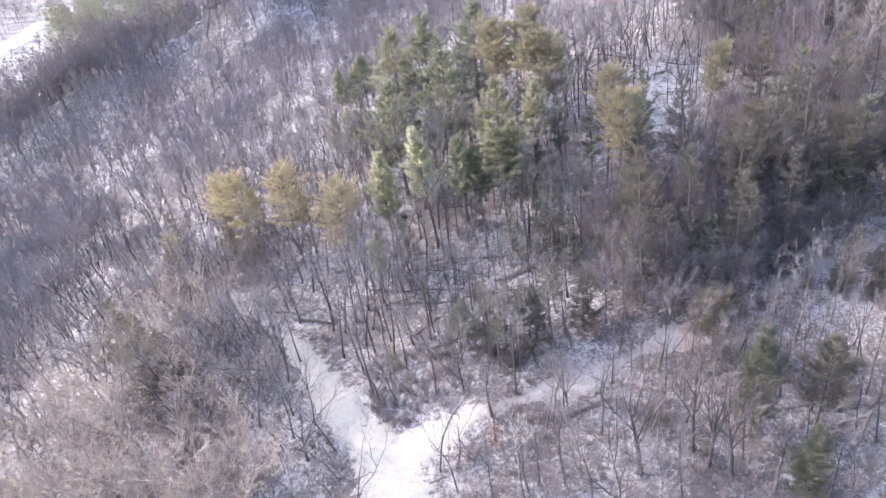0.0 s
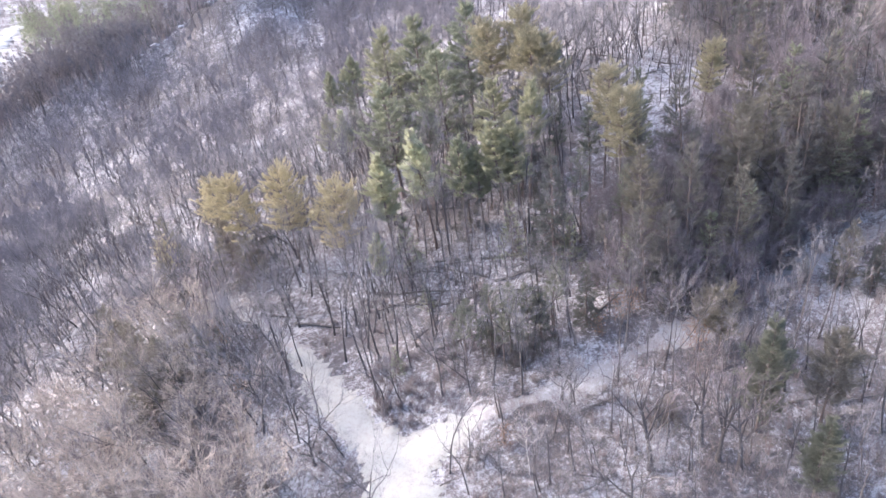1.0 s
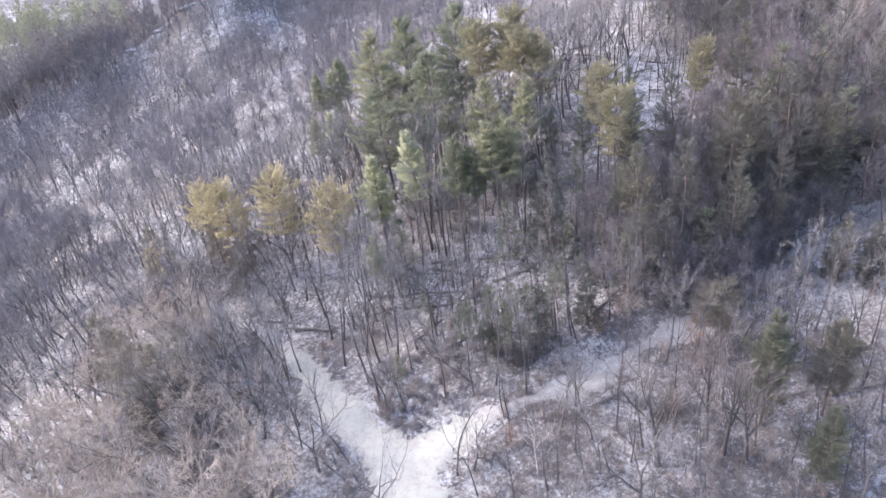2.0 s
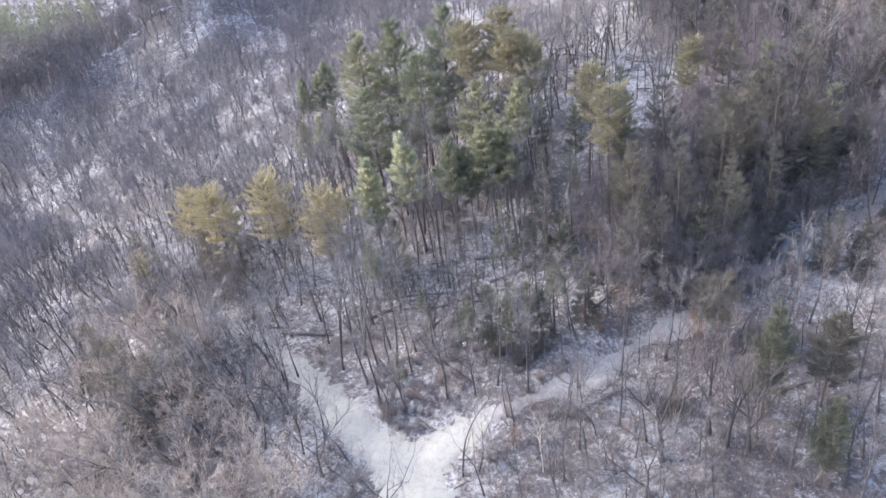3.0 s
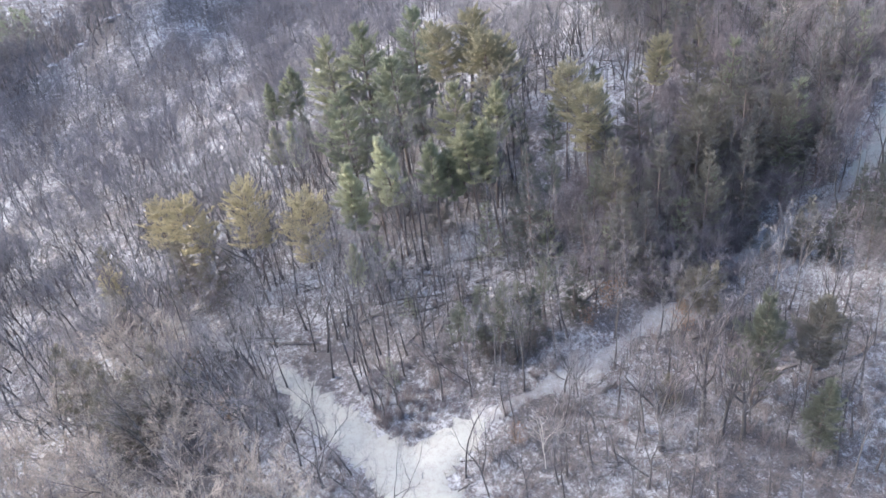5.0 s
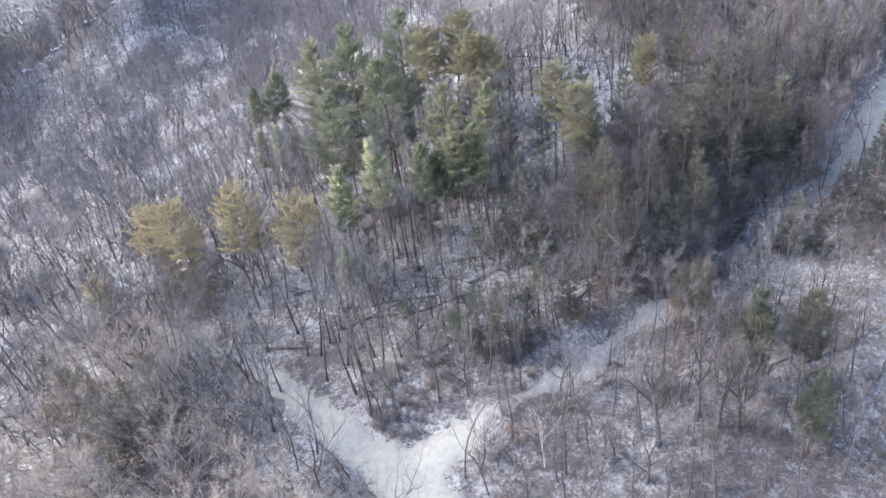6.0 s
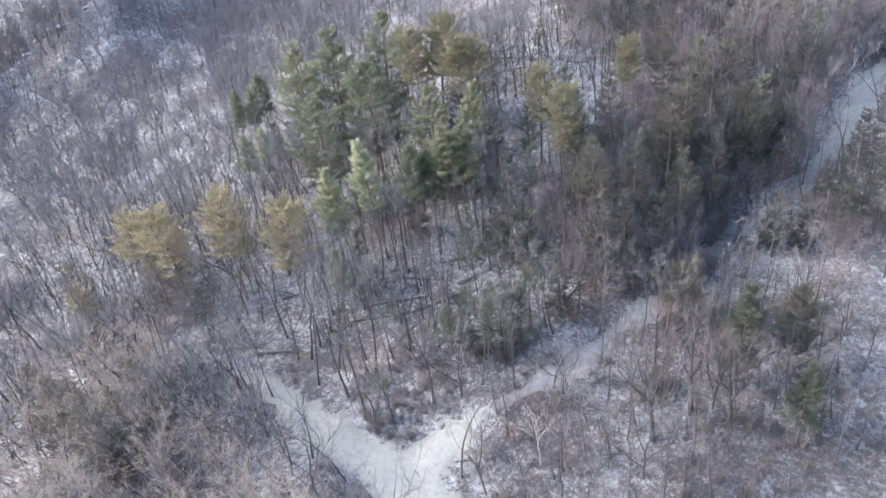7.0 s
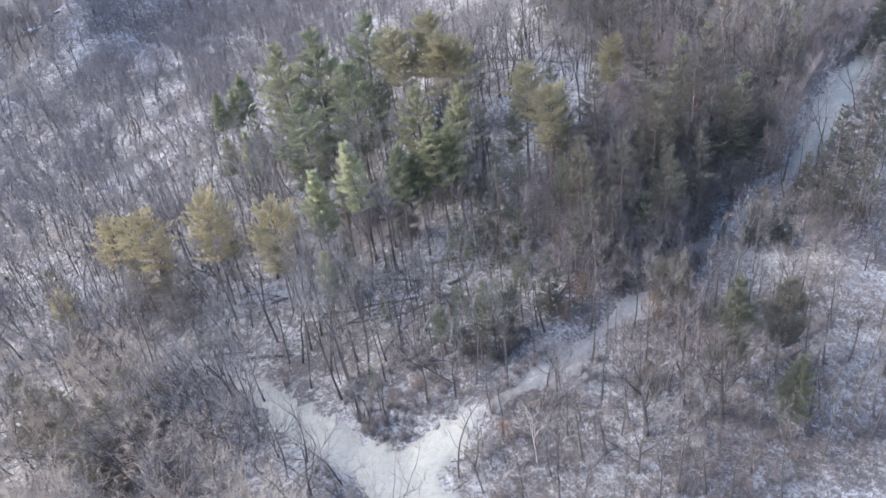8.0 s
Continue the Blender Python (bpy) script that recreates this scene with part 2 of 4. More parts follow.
# ---- trees ----
def bare_tree(rng, tall, girth, crown_from=0.42, limbs=16, subs=6, twig=6, spread=0.3, lean=0.03, fork=False, sides=6, twig_width=0.015, cheap=False, wander=0.07):
    """Trunk and crown of a leafless hardwood."""
    trunk, crown = Shape(), Shape()
    axis = bent(rng, (0, 0, -0.4), (rng.gauss(0, lean), rng.gauss(0, lean), 1), tall * 0.93 + 0.4, 9, wander, 0.03)
    radii = [girth * (1.5 if i == 0 else 1.0) * (1 - 0.93 * (i / 9) ** 1.15) + 0.01 for i in range(10)]
    trunk.tube(axis, radii, sides)
    starts = []
    for i in range(limbs):
        u = crown_from + (0.97 - crown_from) * ((i + rng.random()) / limbs) ** 0.9
        starts.append((u, 1.0))
    if fork:
        starts += [(crown_from * 0.7, 1.9), (crown_from * 0.85, 1.7)]
    for u, boost in starts:
        k = min(int(u * 9), 8)
        p = axis[k].lerp(axis[k + 1], u * 9 - k)
        a = rng.random() * 6.283
        rise = rng.uniform(0.55, 1.2) + u * 0.5
        d = Vector((math.cos(a), math.sin(a), rise))
        length = tall * spread * (1.15 - u * 0.75) * rng.uniform(0.75, 1.25) * boost
        r = max(0.018, girth * 0.42 * (1.1 - u) * (1.3 if boost > 1 else 1))
        line = bent(rng, p, d, length, 4, 0.16, 0.06)
        if cheap:
            crown.tube((line[0], line[2], line[4]), [r, r * 0.55, 0.01], 3)
        else:
            crown.tube(line, [r, r * 0.75, r * 0.5, r * 0.3, 0.008], 4)
        for j in range(subs + (4 if boost > 1 else 0)):
            v = 0.25 + 0.75 * (j + rng.random()) / (subs + (4 if boost > 1 else 0))
            m = min(int(v * 4), 3)
            q = line[m].lerp(line[m + 1], v * 4 - m)
            e = (line[m + 1] - line[m]).normalized() + Vector((rng.gauss(0, 0.6), rng.gauss(0, 0.6), rng.gauss(0.15, 0.4)))
            sub = bent(rng, q, e, length * rng.uniform(0.28, 0.5) * (1.2 - 0.5 * v), 2, 0.2, 0.05)
            rs = max(0.012, r * 0.4 * (1.1 - v))
            if cheap:
                crown.spike(sub[0], sub[2], rs)
            else:
                crown.tube(sub, [rs, rs * 0.7, 0.006], 3)
            for n in range(twig):
                w = 0.2 + 0.8 * rng.random()
                s = sub[0].lerp(sub[1], w * 2) if w < 0.5 else sub[1].lerp(sub[2], w * 2 - 1)
                f = (sub[2] - sub[0]).normalized() + Vector((rng.gauss(0, 0.65), rng.gauss(0, 0.65), rng.gauss(0.1, 0.5)))
                crown.sliver(s, s + f.normalized() * rng.uniform(0.4, 1.05) * tall / 13, twig_width, rng)
    return trunk, crown


def grow(limbs, s, rng, p, d, length, r, depth, kids, twig, width, cheap):
    """A limb that divides again and again into finer ones; the last of them belong to the crown."""
    line = bent(rng, p, d, length, 3, 0.17, 0.06)
    if cheap and depth == 0:
        s.spike(line[0], line[3], r)
    else:
        (limbs if depth else s).tube(line, [r, r * 0.8, r * 0.62, r * 0.4 if depth else 0.005], 3 if cheap or depth == 0 else 4)
    for j in range(kids if depth else twig):
        v = 3 * (1.0 if j == 0 else rng.uniform(0.25, 0.95))
        k = min(int(v), 2)
        q, along = line[k].lerp(line[k + 1], v - k), (line[k + 1] - line[k]).normalized()
        if depth:
            e = along + Vector((rng.gauss(0, 0.42), rng.gauss(0, 0.42), rng.gauss(0.12, 0.25)))
            grow(limbs, s, rng, q, e, length * rng.uniform(0.5, 0.74), r * 0.52, depth - 1, kids, twig, width, cheap)
        else:
            e = along + Vector((rng.gauss(0, 0.6), rng.gauss(0, 0.6), rng.gauss(0.12, 0.45)))
            s.sliver(q, q + e.normalized() * length * rng.uniform(0.35, 0.85), width, rng)


def fan_tree(rng, tall, girth, fork_at=0.35, stems=4, depth=2, kids=3, twig=6, out=0.5, width=0.014, lean=0.08, wander=0.09, cheap=False):
    """A crooked trunk that forks into rising limbs and a fan of fine twigs."""
    trunk, crown = Shape(), Shape()
    axis = bent(rng, (0, 0, -0.4), (rng.gauss(0, lean), rng.gauss(0, lean), 1), tall * 0.72 + 0.4, 6, wander, 0.02)
    radii = [girth * (1.45 if i == 0 else 1.0) * (1 - 0.8 * (i / 6) ** 1.2) for i in range(7)]
    trunk.tube(axis, radii, 4 if cheap else 7)
    turn = rng.random() * 6.283
    for i in range(stems):
        u = fork_at + (1 - fork_at) * (i + 0.5 * rng.random()) / stems if i < stems - 1 else 1.0
        k = min(int(u * 6), 5)
        p = axis[k].lerp(axis[k + 1], u * 6 - k)
        turn += 2.4 + rng.gauss(0, 0.4)
        w = out * rng.uniform(0.6, 1.4) * (0.35 if i == stems - 1 else 1)
        d = Vector((math.cos(turn) * w, math.sin(turn) * w, 1 - 0.4 * w))
        r = girth * (1 - 0.8 * u ** 1.2) * (0.95 if i == stems - 1 else 0.62) + 0.012
        grow(trunk, crown, rng, p, d, max(tall - p.z, tall * 0.25) * rng.uniform(0.55, 0.75), r, depth, kids, twig, width, cheap)
    return trunk, crown


def conifer(rng, tall, girth, crown_from, reach, whorls, per, droop, tufts, blades, shape, needle=0.42, gaps=0.12, inner=0.35, lift=0.045, uneven=0.25, slim=0.065, fan=0.36):
    """Trunk with limbs, and needles, of a pine or spruce; shape gives the reach by height in the crown."""
    trunk, leaf = Shape(), Shape()
    limbs = trunk
    axis = bent(rng, (0, 0, -0.4), (rng.gauss(0, 0.02), rng.gauss(0, 0.02), 1), tall + 0.3, 8, 0.018, 0.02)
    trunk.tube(axis, [girth * (1.35 if i == 0 else 1) * (1 - 0.95 * (i / 8) ** 1.1) + 0.01 for i in range(9)], 7)
    for _ in range(int(9 * crown_from / 0.5)):
        u = rng.uniform(0.18, crown_from)
        k = int(u * 8)
        p, a = axis[k].lerp(axis[k + 1], u * 8 - k), rng.random() * 6.283
        limbs.spike(p, p + Vector((math.cos(a), math.sin(a), rng.uniform(-0.3, 0.2))) * rng.uniform(0.5, 1.6), 0.025)
    for i in range(whorls):
        u = crown_from + (0.985 - crown_from) * (i + 0.3 * rng.random()) / whorls
        c = (u - crown_from) / (1 - crown_from)
        k = min(int(u * 8), 7)
        p0 = axis[k].lerp(axis[k + 1], u * 8 - k)
        turn = rng.random() * 6.283
        for j in range(per):
            if rng.random() < gaps:
                continue
            a = turn + 6.283 * j / per + rng.gauss(0, 0.25)
            length = max(0.3, reach * shape(c) * rng.uniform(0.9 - uneven, 0.9 + uneven))
            up = droop + 0.75 * c * c + rng.gauss(0, 0.08)
            p = p0 + Vector((0, 0, rng.gauss(0, 0.2)))
            line = bent(rng, p, (math.cos(a), math.sin(a), up), length, 4, 0.07, lift)
            limbs.tube(line, [0.045 * (1.2 - c), 0.035 * (1.2 - c), 0.025, 0.016, 0.006], 3)
            count = max(3, int(tufts * length / reach + 1.5))
            for n in range(count):
                v = inner + (1 - inner) * (n + rng.random()) / count
                m = min(int(v * 4), 3)
                q = line[m].lerp(line[m + 1], v * 4 - m)
                out = (line[m + 1] - line[m]).normalized()
                side = out.cross(Vector((0, 0, 1))).normalized()
                spreadout = length * fan * (1.2 - v) * rng.choice((-1, 1)) * rng.random()
                q = q + side * spreadout + out * abs(spreadout) * 0.5 + Vector((0, 0, rng.gauss(0.02, 0.06)))
                for b in range(blades):
                    f = (out * 0.8 + side * rng.gauss(math.copysign(0.3, spreadout), 0.6) + Vector((0, 0, rng.gauss(0.4, 0.5)))).normalized()
                    w = f.cross(Vector((rng.gauss(0, 1), rng.gauss(0, 1), rng.gauss(0, 1)))).normalized()
                    leaf.blade(q - f * needle * 0.25, q + f * needle * rng.uniform(0.6, 1.3), w * needle * slim)
    return trunk, leaf


def bush(rng, tall, stems, twig, spread=0.5):
    """Many thin stems from one root."""
    s = Shape()
    for _ in range(stems):
        a, lean = rng.random() * 6.283, rng.uniform(0.1, spread)
        line = bent(rng, (rng.gauss(0, 0.12), rng.gauss(0, 0.12), -0.1), (math.cos(a) * lean, math.sin(a) * lean, 1), tall * rng.uniform(0.55, 1.1), 3, 0.14)
        s.tube(line, [0.022, 0.016, 0.011, 0.004], 3)
        for _ in range(twig):
            k = rng.choice((0, 1, 1, 2, 2))
            p = line[k].lerp(line[k + 1], rng.random())
            d = (line[k + 1] - line[k]).normalized() + Vector((rng.gauss(0, 0.55), rng.gauss(0, 0.55), rng.gauss(0.1, 0.35)))
            s.spike(p, p + d.normalized() * rng.uniform(0.2, 0.6) * tall / 2.2, 0.01)
    return s


def sprig(rng, tall, stalks):
    """A few bare stalks."""
    s = Shape()
    for _ in range(stalks):
        a, lean = rng.random() * 6.283, rng.uniform(0.1, 1.0)
        p = Vector((rng.gauss(0, 0.25), rng.gauss(0, 0.25), -0.05))
        q = p + Vector((math.cos(a) * lean, math.sin(a) * lean, 1)).normalized() * tall * rng.uniform(0.4, 1.1)
        s.spike(p, q, 0.016)
        for _ in range(3):
            k = p.lerp(q, rng.uniform(0.3, 0.8))
            s.sliver(k, k + Vector((rng.gauss(0, 0.3), rng.gauss(0, 0.3), 0.25)) * tall, 0.014, rng)
    return s


def ground_z(x, y):
    return float(height(x, y))


def tree_thing(name, label, category, group, parts):
    """A tree at the origin: an Empty with its meshes as parts."""
    root = tagged(new(name), label, category, group)
    for pn, me in parts:
        part(pn, me, root)
    return root


DOWNHILL = -3.2  # degrees by which the trees lean away from the slope


def plant(proto, used, x, y, turn, size, tilt=0.0, sink=0.05, lean=DOWNHILL):
    """Sets the prototype itself down first, and copies of it after that."""
    m = pose(x, y, ground_z(x, y) - sink, 0, lean, 0) @ pose(0, 0, 0, tilt, 0, turn) @ Matrix.Diagonal((size[0], size[0], size[1], 1))
    if id(proto) not in used:
        used.add(id(proto))
        proto.matrix_basis = m
        return proto
    ob = copy_thing(proto, Matrix.Identity(4))
    ob.matrix_basis = m
    return ob


# ---- ground ----
def smooth_line(points, gap=0.5):
    """A soft curve through plan points with widths."""
    p = [Vector(q) for q in points]
    p = [p[0] * 2 - p[1]] + p + [p[-1] * 2 - p[-2]]
    out = []
    for a, b, c, d in zip(p, p[1:], p[2:], p[3:]):
        n = max(2, int((c - b).xy.length / gap))
        for i in range(n):
            u = i / n
            out.append(0.5 * (2 * b + (c - a) * u + (2 * a - 5 * b + 4 * c - d) * u * u + (3 * b - a - 3 * c + d) * u ** 3))
    return out + [p[-2]]


# plan points and half widths of the trails
TRAIL_LEFT = [(-6.4, 36.0, 3.0), (-7.4, 41.0, 3.4), (-9.2, 46.0, 3.0), (-12.3, 50.4, 2.1), (-15.3, 55.0, 2.2), (-18.3, 59.9, 2.0), (-20.8, 63.8, 1.2)]
PATH_ON = [(-20.0, 63.2, 1.3), (-23.6, 67.2, 1.1), (-27.9, 70.9, 1.2), (-32.0, 75.8, 1.1), (-36.8, 82.5, 0.7)]
TRAIL_RIGHT = [(-7.6, 44.9, 2.5), (-5.2, 46.9, 2.6), (-1.6, 48.4, 1.6), (2.2, 49.2, 0.7), (5.6, 49.9, 0.9), (8.6, 50.6, 1.9), (11.6, 51.6, 1.8), (14.4, 52.6, 0.7), (17.0, 53.4, 0.8), (19.6, 54.0, 2.1), (22.8, 55.2, 2.1), (26.0, 57.0, 0.8), (30.0, 59.5, 0.7), (34.0, 61.9, 1.6), (37.4, 63.4, 1.5),
               (40.2, 64.0, 0.7), (45.8, 65.0, 0.8), (49.9, 66.3, 0.8), (53.7, 68.1, 1.6), (58.4, 71.2, 2.1), (63.3, 74.6, 2.4), (70.0, 78.2, 1.5), (77.0, 81.4, 2.2)]
PATH_BRUSH = [(-58.5, 99.5, 0.3), (-60.3, 97.3, 0.5), (-62.2, 94.9, 0.6), (-62.9, 90.6, 0.5), (-62.8, 85.1, 0.6), (-61.3, 79.9, 0.5), (-58.0, 75.0, 0.3)]
TRAIL_SPOTS = np.array([(p.x, p.y, p.z) for p in smooth_line(TRAIL_LEFT, 1.0) + smooth_line(TRAIL_RIGHT, 1.0) + smooth_line(PATH_ON, 1.0)])


def ground_sheet():
    """One sheet to the horizon, fine on the near hill and coarse far off."""
    def axis(lo, hi, fine, limit):
        mid = list(np.arange(lo, hi + fine / 2, fine))
        grow = [fine * 1.22 ** i for i in range(1, 60)]
        out = np.cumsum(grow)
        out = out[out < limit]
        return np.array([lo - o for o in out[::-1]] + mid + [hi + o for o in out])
    xs, ys = axis(-125, 95, 1.0, 4200), axis(14, 232, 1.0, 4200)
    X, Y = np.meshgrid(xs, ys)
    Z = height(X, Y)
    rs = np.random.RandomState(4)
    inner = (X > -125) & (X < 95) & (Y > 14) & (Y < 232)
    Z = Z + np.where(inner, rs.normal(0, 0.035, X.shape), 0)
    for x, y, half in TRAIL_SPOTS:
        near = (np.abs(X - x) < 5) & (np.abs(Y - y) < 5)
        bed = np.hypot(X[near] - x, Y[near] - y) < half * 0.8
        Z[near] = np.where(bed, height(X[near], Y[near]) - 0.09, Z[near])
    v = np.stack([X, Y, Z], -1).reshape(-1, 3)
    w = len(xs)
    i = (np.arange(len(ys) - 1)[:, None] * w + np.arange(w - 1)[None]).ravel()
    t = np.concatenate([np.stack([i, i + 1, i + w + 1], 1), np.stack([i, i + w + 1, i + w], 1)])
    return tagged(new("ground", mesh_of("ground", v, t, M_GROUND)), "wooded hillside under thin patchy snow and leaf litter", "ground", kind="structure")


ground_sheet()


def ribbon(name, label, points, material, lift=0.07, ruts=True, seed=1):
    """A trail laid on the ground, its ragged edges sinking into it."""
    line, rs = smooth_line(points, 0.3), np.random.RandomState(seed)
    n, v = 13, []
    wob = np.convolve(rs.normal(0, 1, len(line) + 12), np.ones(7) / 7, "valid")
    wob2 = np.convolve(rs.normal(0, 1, len(line) + 12), np.ones(7) / 7, "valid")
    rough = rs.normal(0, 0.16, (2, len(line)))
    for i, p in enumerate(line):
        d = (line[min(i + 1, len(line) - 1)] - line[max(i - 1, 0)]).xy.normalized()
        for k in range(n):
            u = 2 * k / (n - 1) - 1
            half = p.z * (1 + 0.5 * (wob[i] if u < 0 else wob2[i]) + rough[int(u < 0)][i])
            x, y = p.x - d.y * u * half, p.y + d.x * u * half
            rut = -0.045 * (math.exp(-((abs(u) - 0.42) / 0.13) ** 2)) if ruts else 0
            z = ground_z(x, y) + lift * (1 - abs(u) ** 4 * 2.4) + rut + rs.normal(0, 0.012)
            v.append((x, y, z))
    t = []
    for i in range(len(line) - 1):
        for k in range(n - 1):
            q = i * n + k
            t += [(q, q + n, q + n + 1), (q, q + n + 1, q + 1)]
    return tagged(new(name, mesh_of(name, v, t, material)), label, "trail", kind="structure")


ribbon("trail_1", "open snowy forest trail bending through bare trees", TRAIL_LEFT, M_TRAIL, 0.1, seed=1)
ribbon("trail_2", "open snowy fork where two forest trails meet", TRAIL_RIGHT[:3] + [(-0.2, 48.6, 0.5)], M_TRAIL, 0.085, seed=7)
ribbon("trail_7", "snow-covered forest trail along the foot of the slope", TRAIL_RIGHT[2:18], M_TRAIL_THIN, 0.07, seed=2)
ribbon("trail_4", "white open stretch of forest trail climbing the slope", TRAIL_RIGHT[17:], M_TRAIL, 0.09, seed=4)
ribbon("trail_6", "narrow snowy path through the brushy gully", PATH_BRUSH, M_TRAIL_THIN, 0.05, False, seed=6)
ribbon("trail_5", "faint snowy footpath fading into the brush", PATH_ON, M_TRAIL_THIN, 0.05, False, seed=5)

def off_trail(x, y, clear=0.4):
    """Off the open trails; beyond the junction brush creeps onto the edges of the narrow one."""
    edge = TRAIL_SPOTS[:, 2] * np.where((TRAIL_SPOTS[:, 0] > 0) & (TRAIL_SPOTS[:, 0] < 48), 0.6, 1.0)
    return bool(np.all(np.hypot(TRAIL_SPOTS[:, 0] - x, TRAIL_SPOTS[:, 1] - y) > edge + clear * (edge > 1.5)))


# ---- conifers ----
rng = random.Random(7)
used = set()


def plume(c):
    """White pine: broad in the middle, ragged tiers, a blunt top."""
    return (0.72 + 0.6 * c if c < 0.35 else 0.93 * (max(0, 1 - c) / 0.65) ** 0.8) * (0.88 + 0.16 * math.sin(c * 23))


def cone(c):
    return 1.02 - 0.95 * c


def dome(c):
    return math.sqrt(max(0.02, 1 - (1.55 * c - 0.6) ** 2))


def conifer_proto(name, label, group, material, seed, **form):
    tr, le = conifer(random.Random(seed), **form)
    return tree_thing(name, label, "tree", group, [("trunk", tr.mesh("trunk", M_PINE_BARK)), ("crown", le.mesh("crown", material))])


WHITE = dict(tall=18.0, girth=0.22, crown_from=0.3, reach=4.3, whorls=14, per=6, droop=0.14, tufts=22, blades=11, shape=plume, needle=0.58)
SLIM = dict(tall=16.0, girth=0.17, crown_from=0.55, reach=2.7, whorls=10, per=7, droop=0.2, tufts=30, blades=13, shape=plume, needle=0.48, slim=0.06, lift=0.08, uneven=0.3, inner=0.2)
ROUND = dict(tall=14.0, girth=0.14, crown_from=0.44, reach=3.4, whorls=10, per=9, droop=0.2, tufts=36, blades=12, shape=dome, gaps=0.12, needle=0.36, slim=0.06, uneven=0.38, lift=0.07, inner=0.2, fan=0.42)
FIR = dict(tall=13.0, girth=0.16, crown_from=0.14, reach=2.7, whorls=18, per=7, droop=-0.22, tufts=16, blades=9, shape=cone, needle=0.42, uneven=0.3)
YOUNG = dict(tall=7.0, girth=0.09, crown_from=0.1, reach=1.9, whorls=11, per=6, droop=0.0, tufts=9, blades=8, shape=cone, needle=0.4)

GREEN_LABEL = "tall white pine with feathery green tiers of needles"
BIG = dict(WHITE, per=8, whorls=11, tufts=40, blades=11, reach=5.0, gaps=0.1, crown_from=0.3, needle=0.52, slim=0.06, droop=0.16, lift=0.09, fan=0.34, uneven=0.2, inner=0.2)
pines = [conifer_proto("white_pine", GREEN_LABEL, "pines of the grove", M_PINE, 11, **BIG),
         conifer_proto("white_pine", GREEN_LABEL, "pines of the grove", M_PINE, 12, **BIG),
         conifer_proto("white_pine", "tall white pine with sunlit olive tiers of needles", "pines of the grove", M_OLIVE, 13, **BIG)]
slims = [conifer_proto("pine", "slender pine with a long bare trunk and green top", "pines of the grove", M_PINE, 21, **SLIM),
         conifer_proto("pine", "slender pine with a bare trunk and olive top", "pines of the grove", M_OLIVE, 22, **SLIM)]
LIT = dict(SLIM, crown_from=0.46, reach=2.6, whorls=13, per=8, tufts=34, needle=0.44, gaps=0.06)
# pines whose sunlit look lies in their paler needle colour
lits = [conifer_proto("pale_pine", "sunlit pale green pine on a bare trunk", "sunlit pines", M_SUNLIT, 25, **LIT), conifer_proto("pale_pine", "sunlit pale green pine on a bare trunk", "sunlit pines", M_SUNLIT, 26, **LIT)]
rounds = [conifer_proto("yellow_pine", "pine with a rounded yellowish crown on a bare trunk", "yellowed pines", M_GOLD, 31, **ROUND),
          conifer_proto("yellow_pine", "pine with a rounded yellowish crown on a bare trunk", "yellowed pines", M_GOLD, 32, **ROUND)]
firs = [conifer_proto("spruce", "dark green spruce with drooping branches", "dark spruces", M_FIR, 41, **FIR),
        conifer_proto("spruce", "dark green spruce with drooping branches", "dark spruces", M_FIR, 42, **dict(FIR, reach=3.1))]
SHADED = dict(WHITE, crown_from=0.2, reach=3.9, tufts=14, needle=0.66, blades=9)
# these pines carry the slope's shade in their needle colour
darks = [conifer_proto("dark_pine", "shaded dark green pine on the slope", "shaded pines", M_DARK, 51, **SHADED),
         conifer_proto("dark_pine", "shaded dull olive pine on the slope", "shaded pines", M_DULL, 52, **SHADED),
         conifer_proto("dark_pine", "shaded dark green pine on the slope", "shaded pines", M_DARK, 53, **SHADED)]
olives = [conifer_proto("young_pine", "young bushy olive-brown pine among bare trees", "young pines", M_DULL, 63, **dict(YOUNG, reach=2.5, per=7))]
youngs = [conifer_proto("young_pine", "young bushy green pine in the undergrowth", "young pines", M_PINE, 61, **YOUNG),
          conifer_proto("young_pine", "young bushy dark pine in the undergrowth", "young pines", M_DARK, 62, **YOUNG)]


def set_trees(protos, natural, rows, widen=1.0):
    for i, (x, y, h) in enumerate(rows):
        s = h / natural
        plant(protos[i % len(protos)], used, x - h * math.sin(radians(DOWNHILL)), y, rng.uniform(0, 360), (s * widen * rng.uniform(0.92, 1.08), s))


# plan places and heights
set_trees([pines[0], pines[1], pines[2]], 18, [(-5.0, 102.5, 20), (2.2, 99.4, 19.5), (-9.9, 105.8, 19), (-1.7, 90.5, 18), (-8.8, 88.4, 17), (4.5, 81.7, 16)], 1.2)
set_trees(slims[1:] + slims[:1], 16, [(6.4, 70.7, 16), (-0.5, 71.8, 16),
                   (4.5, 72.0, 16), (1.7, 72.1, 14), (7.6, 77.4, 17), (-20.2, 113.7, 14), (-18.2, 112.8, 14), (-15.6, 112.8, 15), (-19.9, 99.2, 12)])
set_trees(rounds, 14, [(-15.6, 73.3, 14), (-22.4, 77.8, 15), (-29.7, 81.0, 14), (-36.3, 91.4, 12), (-43.8, 88.6, 8)])
hemlocks = [conifer_proto("hemlock", "broad olive-brown evergreen beside the trail", "evergreens by the trail", M_DULL, 71, **dict(ROUND, crown_from=0.28, reach=3.4))]
